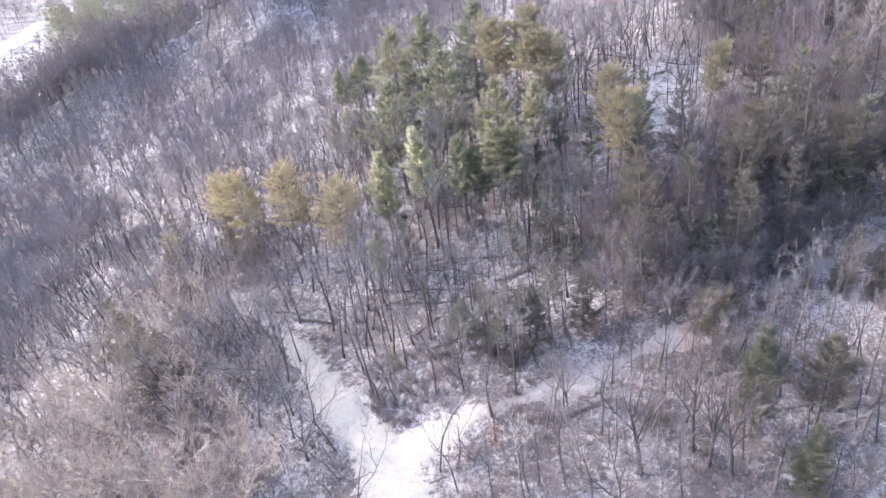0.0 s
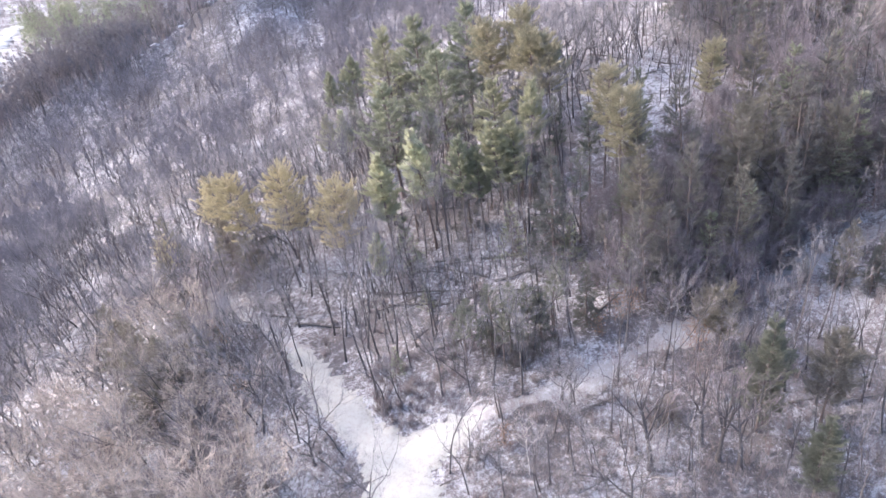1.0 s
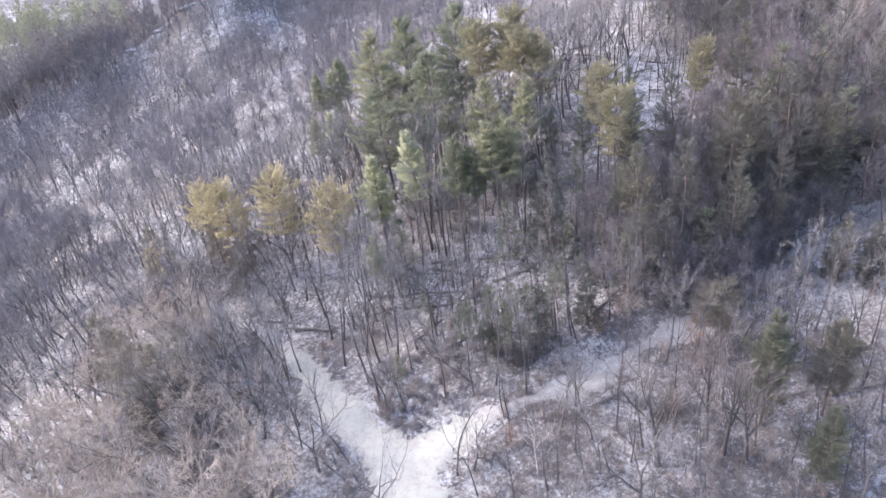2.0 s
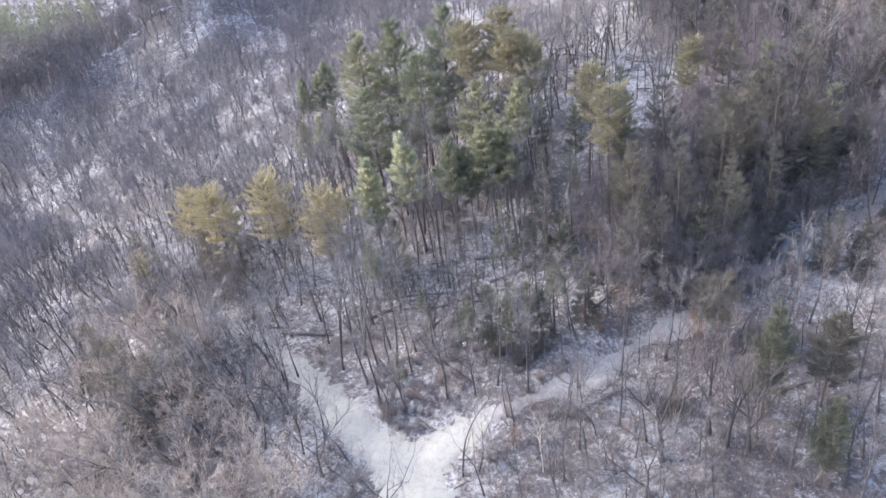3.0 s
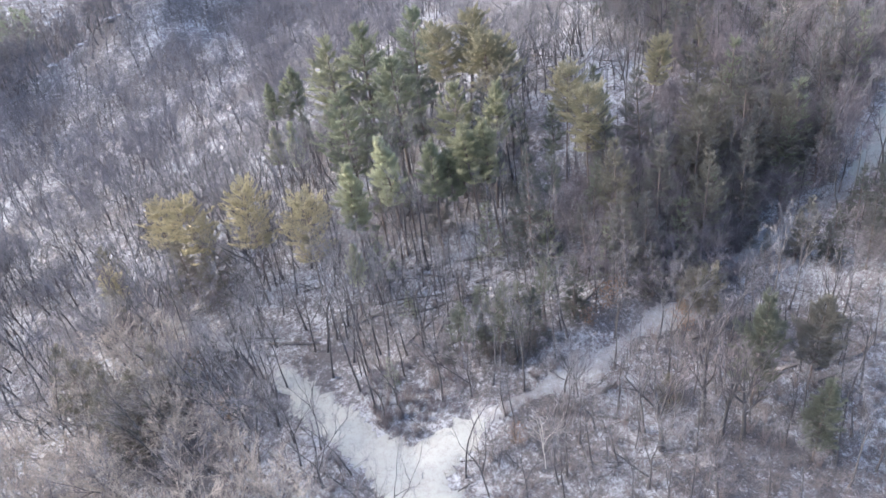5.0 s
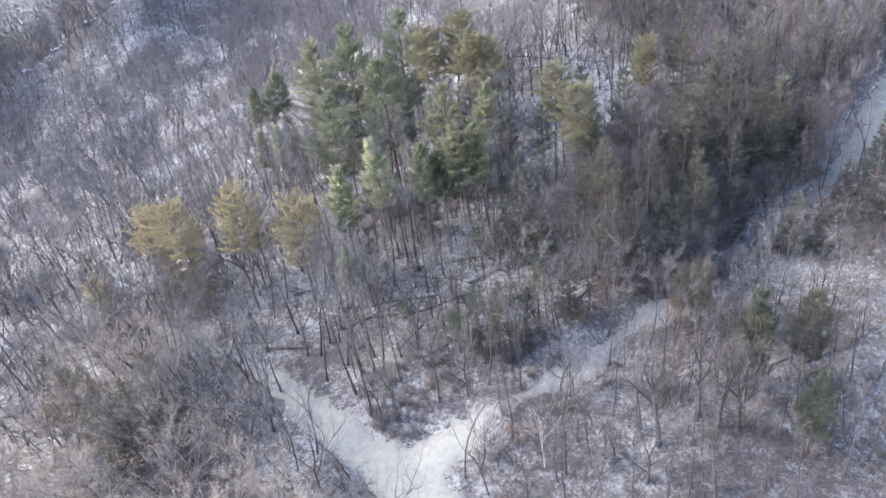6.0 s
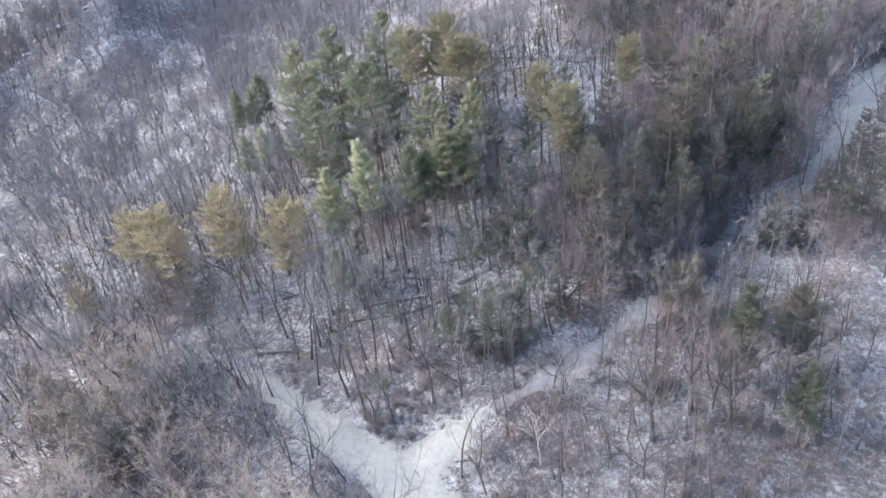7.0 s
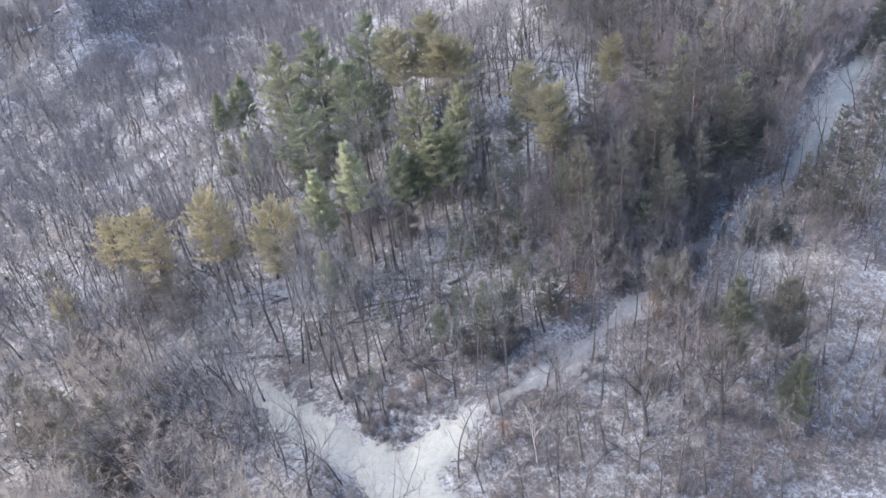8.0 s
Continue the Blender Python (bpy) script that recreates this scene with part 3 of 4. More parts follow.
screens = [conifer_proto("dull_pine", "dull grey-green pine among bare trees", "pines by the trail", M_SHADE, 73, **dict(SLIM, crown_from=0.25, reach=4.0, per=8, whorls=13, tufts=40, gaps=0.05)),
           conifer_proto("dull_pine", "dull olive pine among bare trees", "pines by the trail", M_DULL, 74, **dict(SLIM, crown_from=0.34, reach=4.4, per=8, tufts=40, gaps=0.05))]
set_trees(screens, 16, [(22.6, 43.0, 12.5), (28.1, 42.8, 11), (25.0, 36.9, 9.5)])
set_trees(hemlocks, 14, [(22.6, 51.4, 7.5), (21.4, 52.4, 6.5), (40.5, 69.0, 13), (31.0, 70.5, 14)])
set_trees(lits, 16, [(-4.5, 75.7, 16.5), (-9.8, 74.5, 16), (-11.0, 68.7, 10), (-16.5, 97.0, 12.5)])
set_trees(firs, 13, [(8.8, 66.4, 15), (7.2, 80.0, 15), (48.6, 59.7, 13), (55.3, 62.4, 13), (46.2, 60.9, 8), (49.0, 55.7, 10), (45.6, 56.4, 8), (41.2, 58.1, 7), (37.9, 59.2, 7), (35.0, 60.3, 4), (40.1, 57.0, 6), (6.2, 55.5, 8), (11.1, 57.1, 8)])
TAWNY = dict(ROUND, tall=16.0, crown_from=0.56, reach=2.7, whorls=9)
tawnies = [conifer_proto("tawny_pine", "tall pine with a rounded tawny olive top", "tawny pines", M_TAWNY, 35, **TAWNY),
           conifer_proto("tawny_pine", "tall pine with a rounded tawny olive top", "tawny pines", M_TAWNY, 36, **TAWNY)]
set_trees(tawnies, 16, [(8.3, 93.2, 18), (9.7, 87.9, 17), (6.3, 93.9, 17), (12.4, 85.6, 16), (17.0, 77.6, 15), (17.2, 70.2, 17), (29.7, 81.1, 13)])
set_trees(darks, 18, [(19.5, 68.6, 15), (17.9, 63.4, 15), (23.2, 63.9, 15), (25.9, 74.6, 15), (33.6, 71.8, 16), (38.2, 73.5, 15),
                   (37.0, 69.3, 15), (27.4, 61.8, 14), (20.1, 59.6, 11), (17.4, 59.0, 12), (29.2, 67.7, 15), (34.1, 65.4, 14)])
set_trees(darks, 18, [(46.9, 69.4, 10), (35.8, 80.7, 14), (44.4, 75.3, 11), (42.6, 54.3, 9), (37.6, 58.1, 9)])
THIN = dict(SLIM, crown_from=0.5, reach=2.4, per=5, tufts=15, gaps=0.25)
fillers = [conifer_proto("shaded_pine", "slender shaded pine with thin dull green top", "pines of the grove", M_SHADE, 27, **THIN),
           conifer_proto("shaded_pine", "slender shaded pine with thin dull green top", "pines of the grove", M_SHADE, 28, **THIN)]
set_trees(fillers, 16, [(1.0, 87.5, 15), (-5.9, 89.2, 13), (-10.6, 86.0, 12), (-15.3, 100.0, 13), (-6.5, 78.0, 11), (-2.8, 77.0, 10), (12.6, 69.2, 12), (16.7, 66.5, 11), (15.0, 75.8, 13),
                   (11.8, 78.9, 13), (-3.8, 85.0, 15), (20.5, 74.0, 14), (22.0, 80.0, 13)])
set_trees(youngs, 7, [(-48.3, 72.5, 4), (-36.3, 71.8, 4), (-34.9, 61.5, 4), (-45.2, 97.8, 5), (-30.3, 66.4, 3)])
set_trees(youngs, 7, [(-7.4, 73.3, 8), (0.4, 75.9, 9), (4.9, 69.0, 8), (8.6, 69.6, 9), (10.9, 64.8, 8), (14.2, 62.4, 9), (24.7, 61.3, 9), (24.0, 57.9, 7), (29.8, 64.5, 10), (19.8, 57.2, 7),
                   (16.0, 60.8, 7), (33.8, 63.8, 9), (41.1, 68.1, 11), (45.4, 68.0, 11), (43.3, 70.7, 12), (42.8, 78.3, 12), (39.5, 78.5, 12), (49.8, 75.8, 11), (55.4, 76.7, 11), (53.5, 78.5, 11)])
set_trees(fillers, 16, [(-1.6, 55.4, 7.5), (3.0, 55.8, 9), (4.9, 56.4, 8), (7.6, 56.6, 9), (1.2, 57.4, 8), (0.2, 55.0, 6), (2.2, 54.0, 6.5), (6.2, 55.0, 7), (4.2, 54.2, 6), (-0.8, 57.2, 7)], 1.4)
set_trees([youngs[1]], 7, [(1.4, 55.8, 4.5), (5.4, 54.4, 4), (3.4, 53.6, 3.5), (-2.4, 56.2, 3.5)])
set_trees([youngs[0]], 7, [(-8.7, 56.4, 4), (-5.3, 65.1, 4)])

set_trees(olives, 7, [(-45.3, 70.9, 10), (-34.4, 60.5, 9.5), (-31.8, 81.0, 10), (-37.8, 59.7, 9), (-45.3, 93.6, 10), (-29.0, 84.5, 9), (-40.5, 66.0, 8.5), (-42.0, 82.0, 8), (-43.0, 68.0, 9), (-36.0, 57.5, 7.5), (-32.5, 63.5, 9), (-38.5, 63.0, 8), (-28.5, 78.0, 8), (-33.5, 86.0, 8), (16.0, 45.0, 4)])

GLADES = ((50.5, 79.5, 3.4, 8.0), (38.3, 84.5, 2.2, 6.0), (47.7, 87.0, 2.0, 5.0))


def glade(x, y):
    """Small openings in the shaded wood, where the snow shows."""
    return any(abs(x - cx) < w and -d < y - cy < w for cx, cy, w, d in GLADES)


# the shaded wood that climbs the far slope
wood = random.Random(19)
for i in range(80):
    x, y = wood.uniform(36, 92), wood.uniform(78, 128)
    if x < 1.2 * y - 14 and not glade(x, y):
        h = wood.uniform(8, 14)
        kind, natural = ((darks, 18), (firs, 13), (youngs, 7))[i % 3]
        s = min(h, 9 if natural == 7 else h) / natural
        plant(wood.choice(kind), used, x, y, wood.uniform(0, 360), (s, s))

for i in range(4):
    x, y = wood.uniform(41, 57), wood.uniform(69.5, 84)
    if y > 0.62 * x + 38.5 and not (49 < x < 56 and 76 < y < 82):
        s = wood.uniform(5, 10) / 13
        plant(wood.choice(firs), used, x, y, wood.uniform(0, 360), (s * 1.3, s))

# ---- bare trees ----
BARE = [dict(fork_at=0.45, stems=5), dict(fork_at=0.5, stems=4, out=0.4), dict(fork_at=0.25, stems=5, out=0.6), dict(fork_at=0.55, stems=4, girth=0.13),
        dict(fork_at=0.4, stems=5, lean=0.16), dict(fork_at=0.35, stems=4, kids=4, wander=0.13)]
bares = []
for i, form in enumerate(BARE):
    tr, cr = fan_tree(random.Random(100 + i), **{**dict(tall=13, girth=0.12, twig=8, width=0.015), **form})
    bares.append(tree_thing("bare_tree", "leafless grey hardwood tree with fine twigs", "tree", "bare trees of the hillside",
                            [("trunk", tr.mesh("trunk", M_BARK)), ("crown", cr.mesh("crown", M_TWIG))]))
pales = []
for i in range(3):
    tr, cr = fan_tree(random.Random(120 + i), 8.0, 0.14, 0.12, 6, 2, 4, 11, 0.9, 0.018, 0.1, 0.12)
    pales.append(tree_thing("pale_tree", "leafless spreading tree with pale tan branches", "tree", "pale spreading trees",
                            [("trunk", tr.mesh("trunk", M_TAN)), ("crown", cr.mesh("crown", M_TWIG_PALE))]))
tr, cr = fan_tree(random.Random(133), 9, 0.07, 0.42, 6, 1, 4, 5, 0.38, 0.012, 0.04, 0.05)
birch = tree_thing("birch", "slim white-barked birch without leaves", "tree", "birches", [("trunk", tr.mesh("trunk", M_BIRCH)), ("crown", cr.mesh("crown", M_BIRCH))])
wides = []
for i in range(3):
    tr, cr = fan_tree(random.Random(140 + i), 9.0, 0.14, 0.2, 6, 2, 4, 9, 0.52, 0.015, 0.12, 0.11)
    wides.append(tree_thing("dark_tree", "dark leafless tree forking low into crooked limbs", "tree", "dark forked trees", [("trunk", tr.mesh("trunk", M_BARK)), ("crown", cr.mesh("crown", M_TWIG))]))
straights = []
for i in range(4):
    tr, cr = fan_tree(random.Random(160 + i), 13.5, 0.14, 0.58 + 0.05 * i, 4, 2, 3, 7, 0.36, 0.014, 0.05, 0.045)
    straights.append(tree_thing("straight_tree", "tall straight leafless tree with a high thin crown", "tree", "straight trees of the grove", [("trunk", tr.mesh("trunk", M_BARK)), ("crown", cr.mesh("crown", M_TWIG))]))
tr, cr = fan_tree(random.Random(137), 12, 0.27, 0.4, 6, 2, 3, 4, 0.45, 0.014, 0.02, 0.035)
old = tree_thing("old_tree", "stout old leafless tree with heavy crooked limbs", "tree", "old trees by the trail", [("trunk", tr.mesh("trunk", M_BARK)), ("crown", cr.mesh("crown", M_THICK))])

set_trees([birch], 9, [(45.4, 99.6, 11), (44.7, 101.1, 10), (51.2, 85.5, 10), (56.6, 82.1, 9), (3.0, 42.3, 7)])
set_trees(wides, 9, [(-21.3, 56.2, 9.5), (-35.9, 51.9, 8), (-28.6, 60.3, 10), (10.6, 38.0, 9), (7.2, 49.1, 6), (8.4, 48.4, 6), (-17.0, 47.1, 8),
                     (-23.5, 63.5, 8), (-40.5, 74.5, 8)])
set_trees(pales, 8, [(-25.5, 52.6, 6.5), (-30.9, 52.0, 7), (-31.9, 58.7, 8), (-37.6, 69.2, 9), (-44.0, 62.0, 8), (-22.5, 48.5, 5.5)])
set_trees([old], 12, [(12.9, 40.8, 11.5), (17.7, 42.4, 11.1), (18.8, 41.0, 10.2), (20.3, 40.1, 10.5)])
set_trees(straights + bares[:2], 13, [(7.8, 48.3, 7.5), (-17.0, 51.2, 9), (-21.2, 58.4, 10), (-20.2, 61.1, 9), (-14.6, 66.7, 13.6), (-15.8, 65.4, 13.1), (-2.7, 71.7, 17.0), (6.7, 70.5, 13.8),
                    (-18.8, 75.5, 11.5), (-22.3, 75.3, 11.5), (3.7, 53.9, 10.9), (4.7, 54.2, 11.5), (-21.8, 60.7, 9), (-22.7, 62.9, 9), (-24.3, 66.8, 9),
                    (-18.0, 69.8, 12), (-17.1, 66.0, 11), (-11.6, 66.9, 12), (-12.3, 70.5, 12), (-9.7, 62.1, 10), (-6.9, 59.8, 9), (-4.7, 60.9, 10), (-2.0, 60.9, 10), (0.9, 58.7, 10)])

taken = [(o.matrix_basis.translation.x, o.matrix_basis.translation.y) for o in scene.objects if o.type == "EMPTY"]


def clear_of(x, y, gap):
    return all((x - a) ** 2 + (y - b) ** 2 > gap * gap for a, b in taken)


def pick(count, box, gap, keep, seed):
    """Random plan places in a box that keep a distance from one another and from the trails."""
    r, out = random.Random(seed), []
    for _ in range(count * 30):
        if len(out) >= count:
            break
        x, y = r.uniform(box[0], box[1]), r.uniform(box[2], box[3])
        if r.random() < keep(x, y) and off_trail(x, y) and clear_of(x, y, gap):
            taken.append((x, y))
            out.append((x, y))
    return out


def in_grove(x, y):
    """Where hardwoods stand: thin in the brushy gully and under the dense pines."""
    if ((x + 60) / 16) ** 2 + ((y - 86) / 15) ** 2 < 1:
        return 0.2
    if -32 < x < -15 and 55 < y < 77:
        return 0.4
    return 0.25 if 14 < x < 46 and 56 < y < 90 else 1.0


def pale_side(x, y):
    return 1.0 if x < -18.5 - (y - 40) * 0.45 and y < 76 and not (x < -46 and y > 64) else 0.0


for x, y in pick(80, (-56, -8, 31, 78), 1.8, pale_side, 3):
    s = rng.uniform(0.7, 1.15)
    plant(rng.choice(pales), used, x, y, rng.uniform(0, 360), (s, s), rng.uniform(-7, 7))
for x, y in pick(26, (-58, -18, 40, 84), 3.0, lambda x, y: 0.0 if x < -46 and y > 62 else 1.0, 42):
    s = rng.uniform(0.6, 1.0)
    plant(rng.choice(wides), used, x, y, rng.uniform(0, 360), (s, s), rng.uniform(-8, 8))
near = pick(36, (2, 42, 33, 53), 1.8, lambda x, y: 1.0 if y < 0.5 * x + 44 else 0.0, 45) + pick(60, (-50, 38, 32, 62), 2.2, lambda x, y: 0.0 if x > 22 and y > 52 else 0.8 - 0.72 * pale_side(x, y), 5) + pick(235, (-72, 62, 62, 112), 1.9, in_grove, 6)
for x, y in near:
    s = rng.uniform(0.55, 0.8) if y < 52 else rng.uniform(0.7, 1.05)
    kind = straights if (-21 < x < 26 and 54 < y < 88 and rng.random() < 0.85) or (x > 2 and y < 54) else bares
    plant(rng.choice(kind), used, x, y, rng.uniform(0, 360), (s, s * rng.uniform(0.95, 1.15)), rng.uniform(-5, 5))


# trees that lean far out over the brush beside the trail
for x, y in pick(12, (-34, -17, 53, 72), 1.8, lambda x, y: 1.0 if x < -0.42 * (y - 53) - 17 else 0.0, 61):
    s = rng.uniform(0.55, 0.85)
    plant(rng.choice(straights), used, x, y, rng.uniform(0, 360), (s * 0.9, s), 0, lean=rng.uniform(-24, -9))


# ---- far woods in one mesh ----
def flock(shapes, places, seed):
    """Joins many turned and scaled copies of shapes into arrays; slot 0 is their trunks, slot 1 the rest."""
    rs, vs, ts, ms, base = np.random.RandomState(seed), [], [], [], 0
    arrays = [(np.array([tuple(p) for p in s.v]), np.array(s.t), (np.arange(len(s.t)) >= s.wood).astype(np.int32)) for s in shapes]
    for x, y, s in places:
        v, t, m = arrays[rs.randint(len(arrays))]
        a = rs.uniform(0, 6.283)
        ca, sa = math.cos(a), math.sin(a)
        w = np.stack([(v[:, 0] * ca - v[:, 1] * sa + math.tan(radians(DOWNHILL)) * v[:, 2]) * s + x, (v[:, 0] * sa + v[:, 1] * ca) * s + y, v[:, 2] * s * rs.uniform(0.85, 1.15) + ground_z(x, y) - 0.1], 1)
        vs.append(w)
        ts.append(t + base)
        ms.append(m)
        base += len(v)
    return np.concatenate(vs), np.concatenate(ts), np.concatenate(ms)


def joined(seed, build=bare_tree, **form):
    tr, cr = build(random.Random(seed), **form)
    n, tr.wood = len(tr.v), len(tr.t)
    tr.v += cr.v
    tr.t += [tuple(i + n for i in f) for f in cr.t]
    return tr


def by_far_trail(x, y):
    return 1.0 if 36 < x < 100 and y > 0.62 * x + 36 and not glade(x, y) else 0.0


def on_dark_slope(x, y):
    """The shaded foot of the slope above the trail, where brush grows thickest."""
    return 1.0 if 0.55 * x + 44 < y < 0.55 * x + 66 and not glade(x, y) else 0.0


def in_view(x, y):
    return 1.0 if -0.75 * y - 25 < x < 1.15 * y - 5 else 0.0


poles = [joined(180 + i, tall=9, girth=0.075, crown_from=0.45, limbs=9, subs=3, twig=3, spread=0.24, lean=0.1, sides=5, twig_width=0.015, cheap=True) for i in range(4)]
places = [(x, y, rng.uniform(0.6, 1.15)) for x, y in pick(760, (-80, 60, 40, 112), 0.9, lambda x, y: in_grove(x, y) * (1 if y > 56 else 0.4) * (1 - 0.9 * pale_side(x, y)), 7)]
v, t, m = flock(poles, places, 4)
tagged(new("young_woods", mesh_of("young_woods", v, t, M_BARK, M_TWIG, slots=m)), "thin leafless saplings crowded between larger trees", "saplings", kind="stuff")
trailside = [(x + r2.gauss(0, 0.8), y - r2.uniform(1.6, 6.5), r2.uniform(0.25, 0.55)) for r2 in [random.Random(14)] for p in smooth_line(TRAIL_RIGHT[2:], 0.5) for x, y in [(p.x, p.y)]]
places = [q for q in trailside if off_trail(q[0], q[1], 0.2)]
v, t, m = flock(poles, places, 8)
tagged(new("trailside_saplings", mesh_of("trailside_saplings", v, t, M_BARK, M_THICK, slots=m)), "thin leafless saplings along the snowy trail", "saplings", kind="stuff")
dense = [(x, y, rng.uniform(0.6, 1.0)) for x, y in pick(250, (36, 100, 64, 118), 0.9, by_far_trail, 21)]
dense += [(x, y, rng.uniform(0.5, 0.85)) for x, y in pick(260, (14, 48, 56, 92), 0.8, on_dark_slope, 22)]
dense += [(rng.uniform(-3, 9), rng.uniform(53, 58.5), rng.uniform(0.3, 0.5)) for _ in range(14)]
dense += [(rng.uniform(-41, -27), rng.uniform(76, 88), rng.uniform(0.35, 0.6)) for _ in range(48)]
for p in smooth_line(TRAIL_RIGHT[14:], 0.45):
    d = rng.uniform(1.6, 9.0)
    if off_trail(p.x - 0.5 * d, p.y + 0.86 * d, 0.5):
        dense.append((p.x - 0.5 * d, p.y + 0.86 * d, rng.uniform(0.55, 0.9)))
dense += [(x, y, rng.uniform(0.4, 0.7)) for x, y in pick(160, (33, 100, 50, 92), 1.0, lambda x, y: 1.0 - by_far_trail(x, y), 24)]
bushy = [joined(190 + i, fan_tree, tall=8.5, girth=0.06, fork_at=0.15, stems=6, depth=1, kids=6, twig=9, out=0.55, width=0.016, lean=0.1, wander=0.1, cheap=True) for i in range(4)]
v, t, m = flock(bushy, dense, 9)
tagged(new("slope_thicket", mesh_of("slope_thicket", v, t, M_THICK, M_THICK, slots=m)), "dense brown leafless thicket on the shaded slope", "thicket", kind="stuff")
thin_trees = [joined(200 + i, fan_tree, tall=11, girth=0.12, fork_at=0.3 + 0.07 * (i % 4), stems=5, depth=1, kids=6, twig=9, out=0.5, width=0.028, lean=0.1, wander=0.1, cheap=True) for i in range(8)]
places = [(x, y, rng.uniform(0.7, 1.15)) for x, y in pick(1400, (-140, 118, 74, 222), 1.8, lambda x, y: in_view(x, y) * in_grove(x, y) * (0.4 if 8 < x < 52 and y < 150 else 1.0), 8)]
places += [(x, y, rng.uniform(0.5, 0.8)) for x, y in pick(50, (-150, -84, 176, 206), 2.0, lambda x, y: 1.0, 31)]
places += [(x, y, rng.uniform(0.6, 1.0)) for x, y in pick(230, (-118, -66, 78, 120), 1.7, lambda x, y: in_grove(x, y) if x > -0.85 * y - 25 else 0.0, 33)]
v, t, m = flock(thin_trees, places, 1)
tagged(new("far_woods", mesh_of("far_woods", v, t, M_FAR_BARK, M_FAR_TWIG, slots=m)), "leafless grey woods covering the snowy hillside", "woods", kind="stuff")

# ---- valley beyond the crest ----
def polar(d, a):
    return d * math.sin(radians(a)), d * math.cos(radians(a))


ribbon("trail_3", "distant snow-covered road along the valley floor", [(*polar(420, -37), 7), (*polar(440, -35), 9), (*polar(470, -32.8), 10), (*polar(516, -30.9), 9), (*polar(555, -29.5), 8)],
       M_TRAIL, 0.5, False, 3)
r = random.Random(9)
places = []
while len(places) < 2600:
    d, a = 222 + 640 * r.random() ** 1.5, r.uniform(-46, -10)
    if not (-40 < a < -29 and 395 < d < 520 + (a + 31) * 14):
        places.append((*polar(d, a), r.uniform(0.8, 1.35)))
bare_far = [joined(230 + i, tall=12, girth=0.16, crown_from=0.2, limbs=9, subs=2, twig=8, spread=0.5, sides=3, twig_width=0.1, cheap=True) for i in range(3)]
v, t, m = flock(bare_far, places, 2)
tagged(new("valley_woods", mesh_of("valley_woods", v, t, M_BRUSH, M_VALLEY, slots=m)), "brown leafless woods down in the valley", "woods", kind="stuff")
valley_fir = []
for i in range(2):
    tr, le = conifer(random.Random(240 + i), 13, 0.2, 0.12, 3.2, 9, 6, 0.05, 6, 4, cone, 1.0)
    valley_fir.append(le)
places = [(*polar(r.uniform(430, 560), r.uniform(-30, -21)), r.uniform(0.7, 1.4)) for _ in range(150)]
v, t, m = flock(valley_fir, places, 5)
tagged(new("valley_conifers", mesh_of("valley_conifers", v, t, M_PINE, M_PINE, slots=m)), "green conifers in the distant valley", "woods", kind="stuff")

# ---- shrubs and undergrowth ----
shrubs = []
for i in range(3):
    ob = new("shrub", bush(random.Random(300 + i), 2.2, 20, 9).mesh("shrub", M_BRUSH))
    shrubs.append(tagged(ob, "tangled brown leafless shrub in the snow", "shrub", "shrubs by the trails"))
dusky = []
for i in range(2):
    ob = new("shrub", bush(random.Random(305 + i), 2.2, 22, 10).mesh("shrub", M_THICK))
    dusky.append(tagged(ob, "dense dark brown leafless shrub by the fork", "shrub", "shrubs by the trails"))
taken.clear()
for x, y in pick(200, (-50, 42, 32, 84), 1.1, lambda x, y: 0.9 if -11 < x < 4 or (x > 0 and y < 52) else 0.2, 11):
    s = rng.uniform(0.5, 1.2)
    plant(rng.choice(shrubs), used, x, y, rng.uniform(0, 360), (s, s))
for x, y in [(-16.2, 48.3), (-14.9, 48.9), (-14.6, 47.2), (-16.0, 50.0), (-13.4, 45.9), (-17.1, 47.6), (-15.6, 46.4), (-9.4, 54.2), (-8.4, 52.3), (-10.3, 56.2), (-7.4, 53.6), (-6.1, 52.8), (-8.9, 55.6), (-6.8, 55.0), (-9.9, 51.9), (-9.1, 50.5), (-8.2, 49.7), (-7.2, 49.7), (-10.4, 53.1), (-9.3, 52.3)]:
    s = rng.uniform(0.7, 1.0)
    plant(rng.choice(shrubs), used, x, y, rng.uniform(0, 360), (s * 1.2, s))
for x, y in pick(46, (-13, -1, 49, 59), 0.7, lambda x, y: 1.0, 71):
    s = rng.uniform(0.45, 0.95)
    plant(rng.choice(dusky), used, x, y, rng.uniform(0, 360), (s * 1.1, s))
low = [(x, y, rng.uniform(0.6, 1.3)) for x, y in pick(260, (-56, -12, 31, 76), 0.9, pale_side, 13)]
low += [(x, y, rng.uniform(0.4, 0.95)) for x, y in pick(90, (-2, 42, 33, 52), 1.1, lambda x, y: 1.0 if y < 0.4 * x + 45 else 0.0, 43)]
low += [(x, y, rng.uniform(0.4, 0.9)) for x, y in pick(110, (-84, -44, 70, 104), 1.3, lambda x, y: 1.0, 12)]
v, t, m = flock([bush(random.Random(340 + i), 2.2, 13, 9) for i in range(3)], low, 11)
tagged(new("brush", mesh_of("brush", v, t, M_BARK, M_BRUSH, slots=m)), "low grey-brown brush under the pale trees", "brush", kind="stuff")
thick = random.Random(23)
spots = []
while len(spots) < 260:
    x, y = thick.uniform(20, 66), thick.uniform(56, 92)
    if 0.62 * x + 39.5 < y < 0.62 * x + 58 and off_trail(x, y, 0.8) and not (48 < x < 56 and 76 < y < 82):
        spots.append((x, y, thick.uniform(1.0, 2.0)))
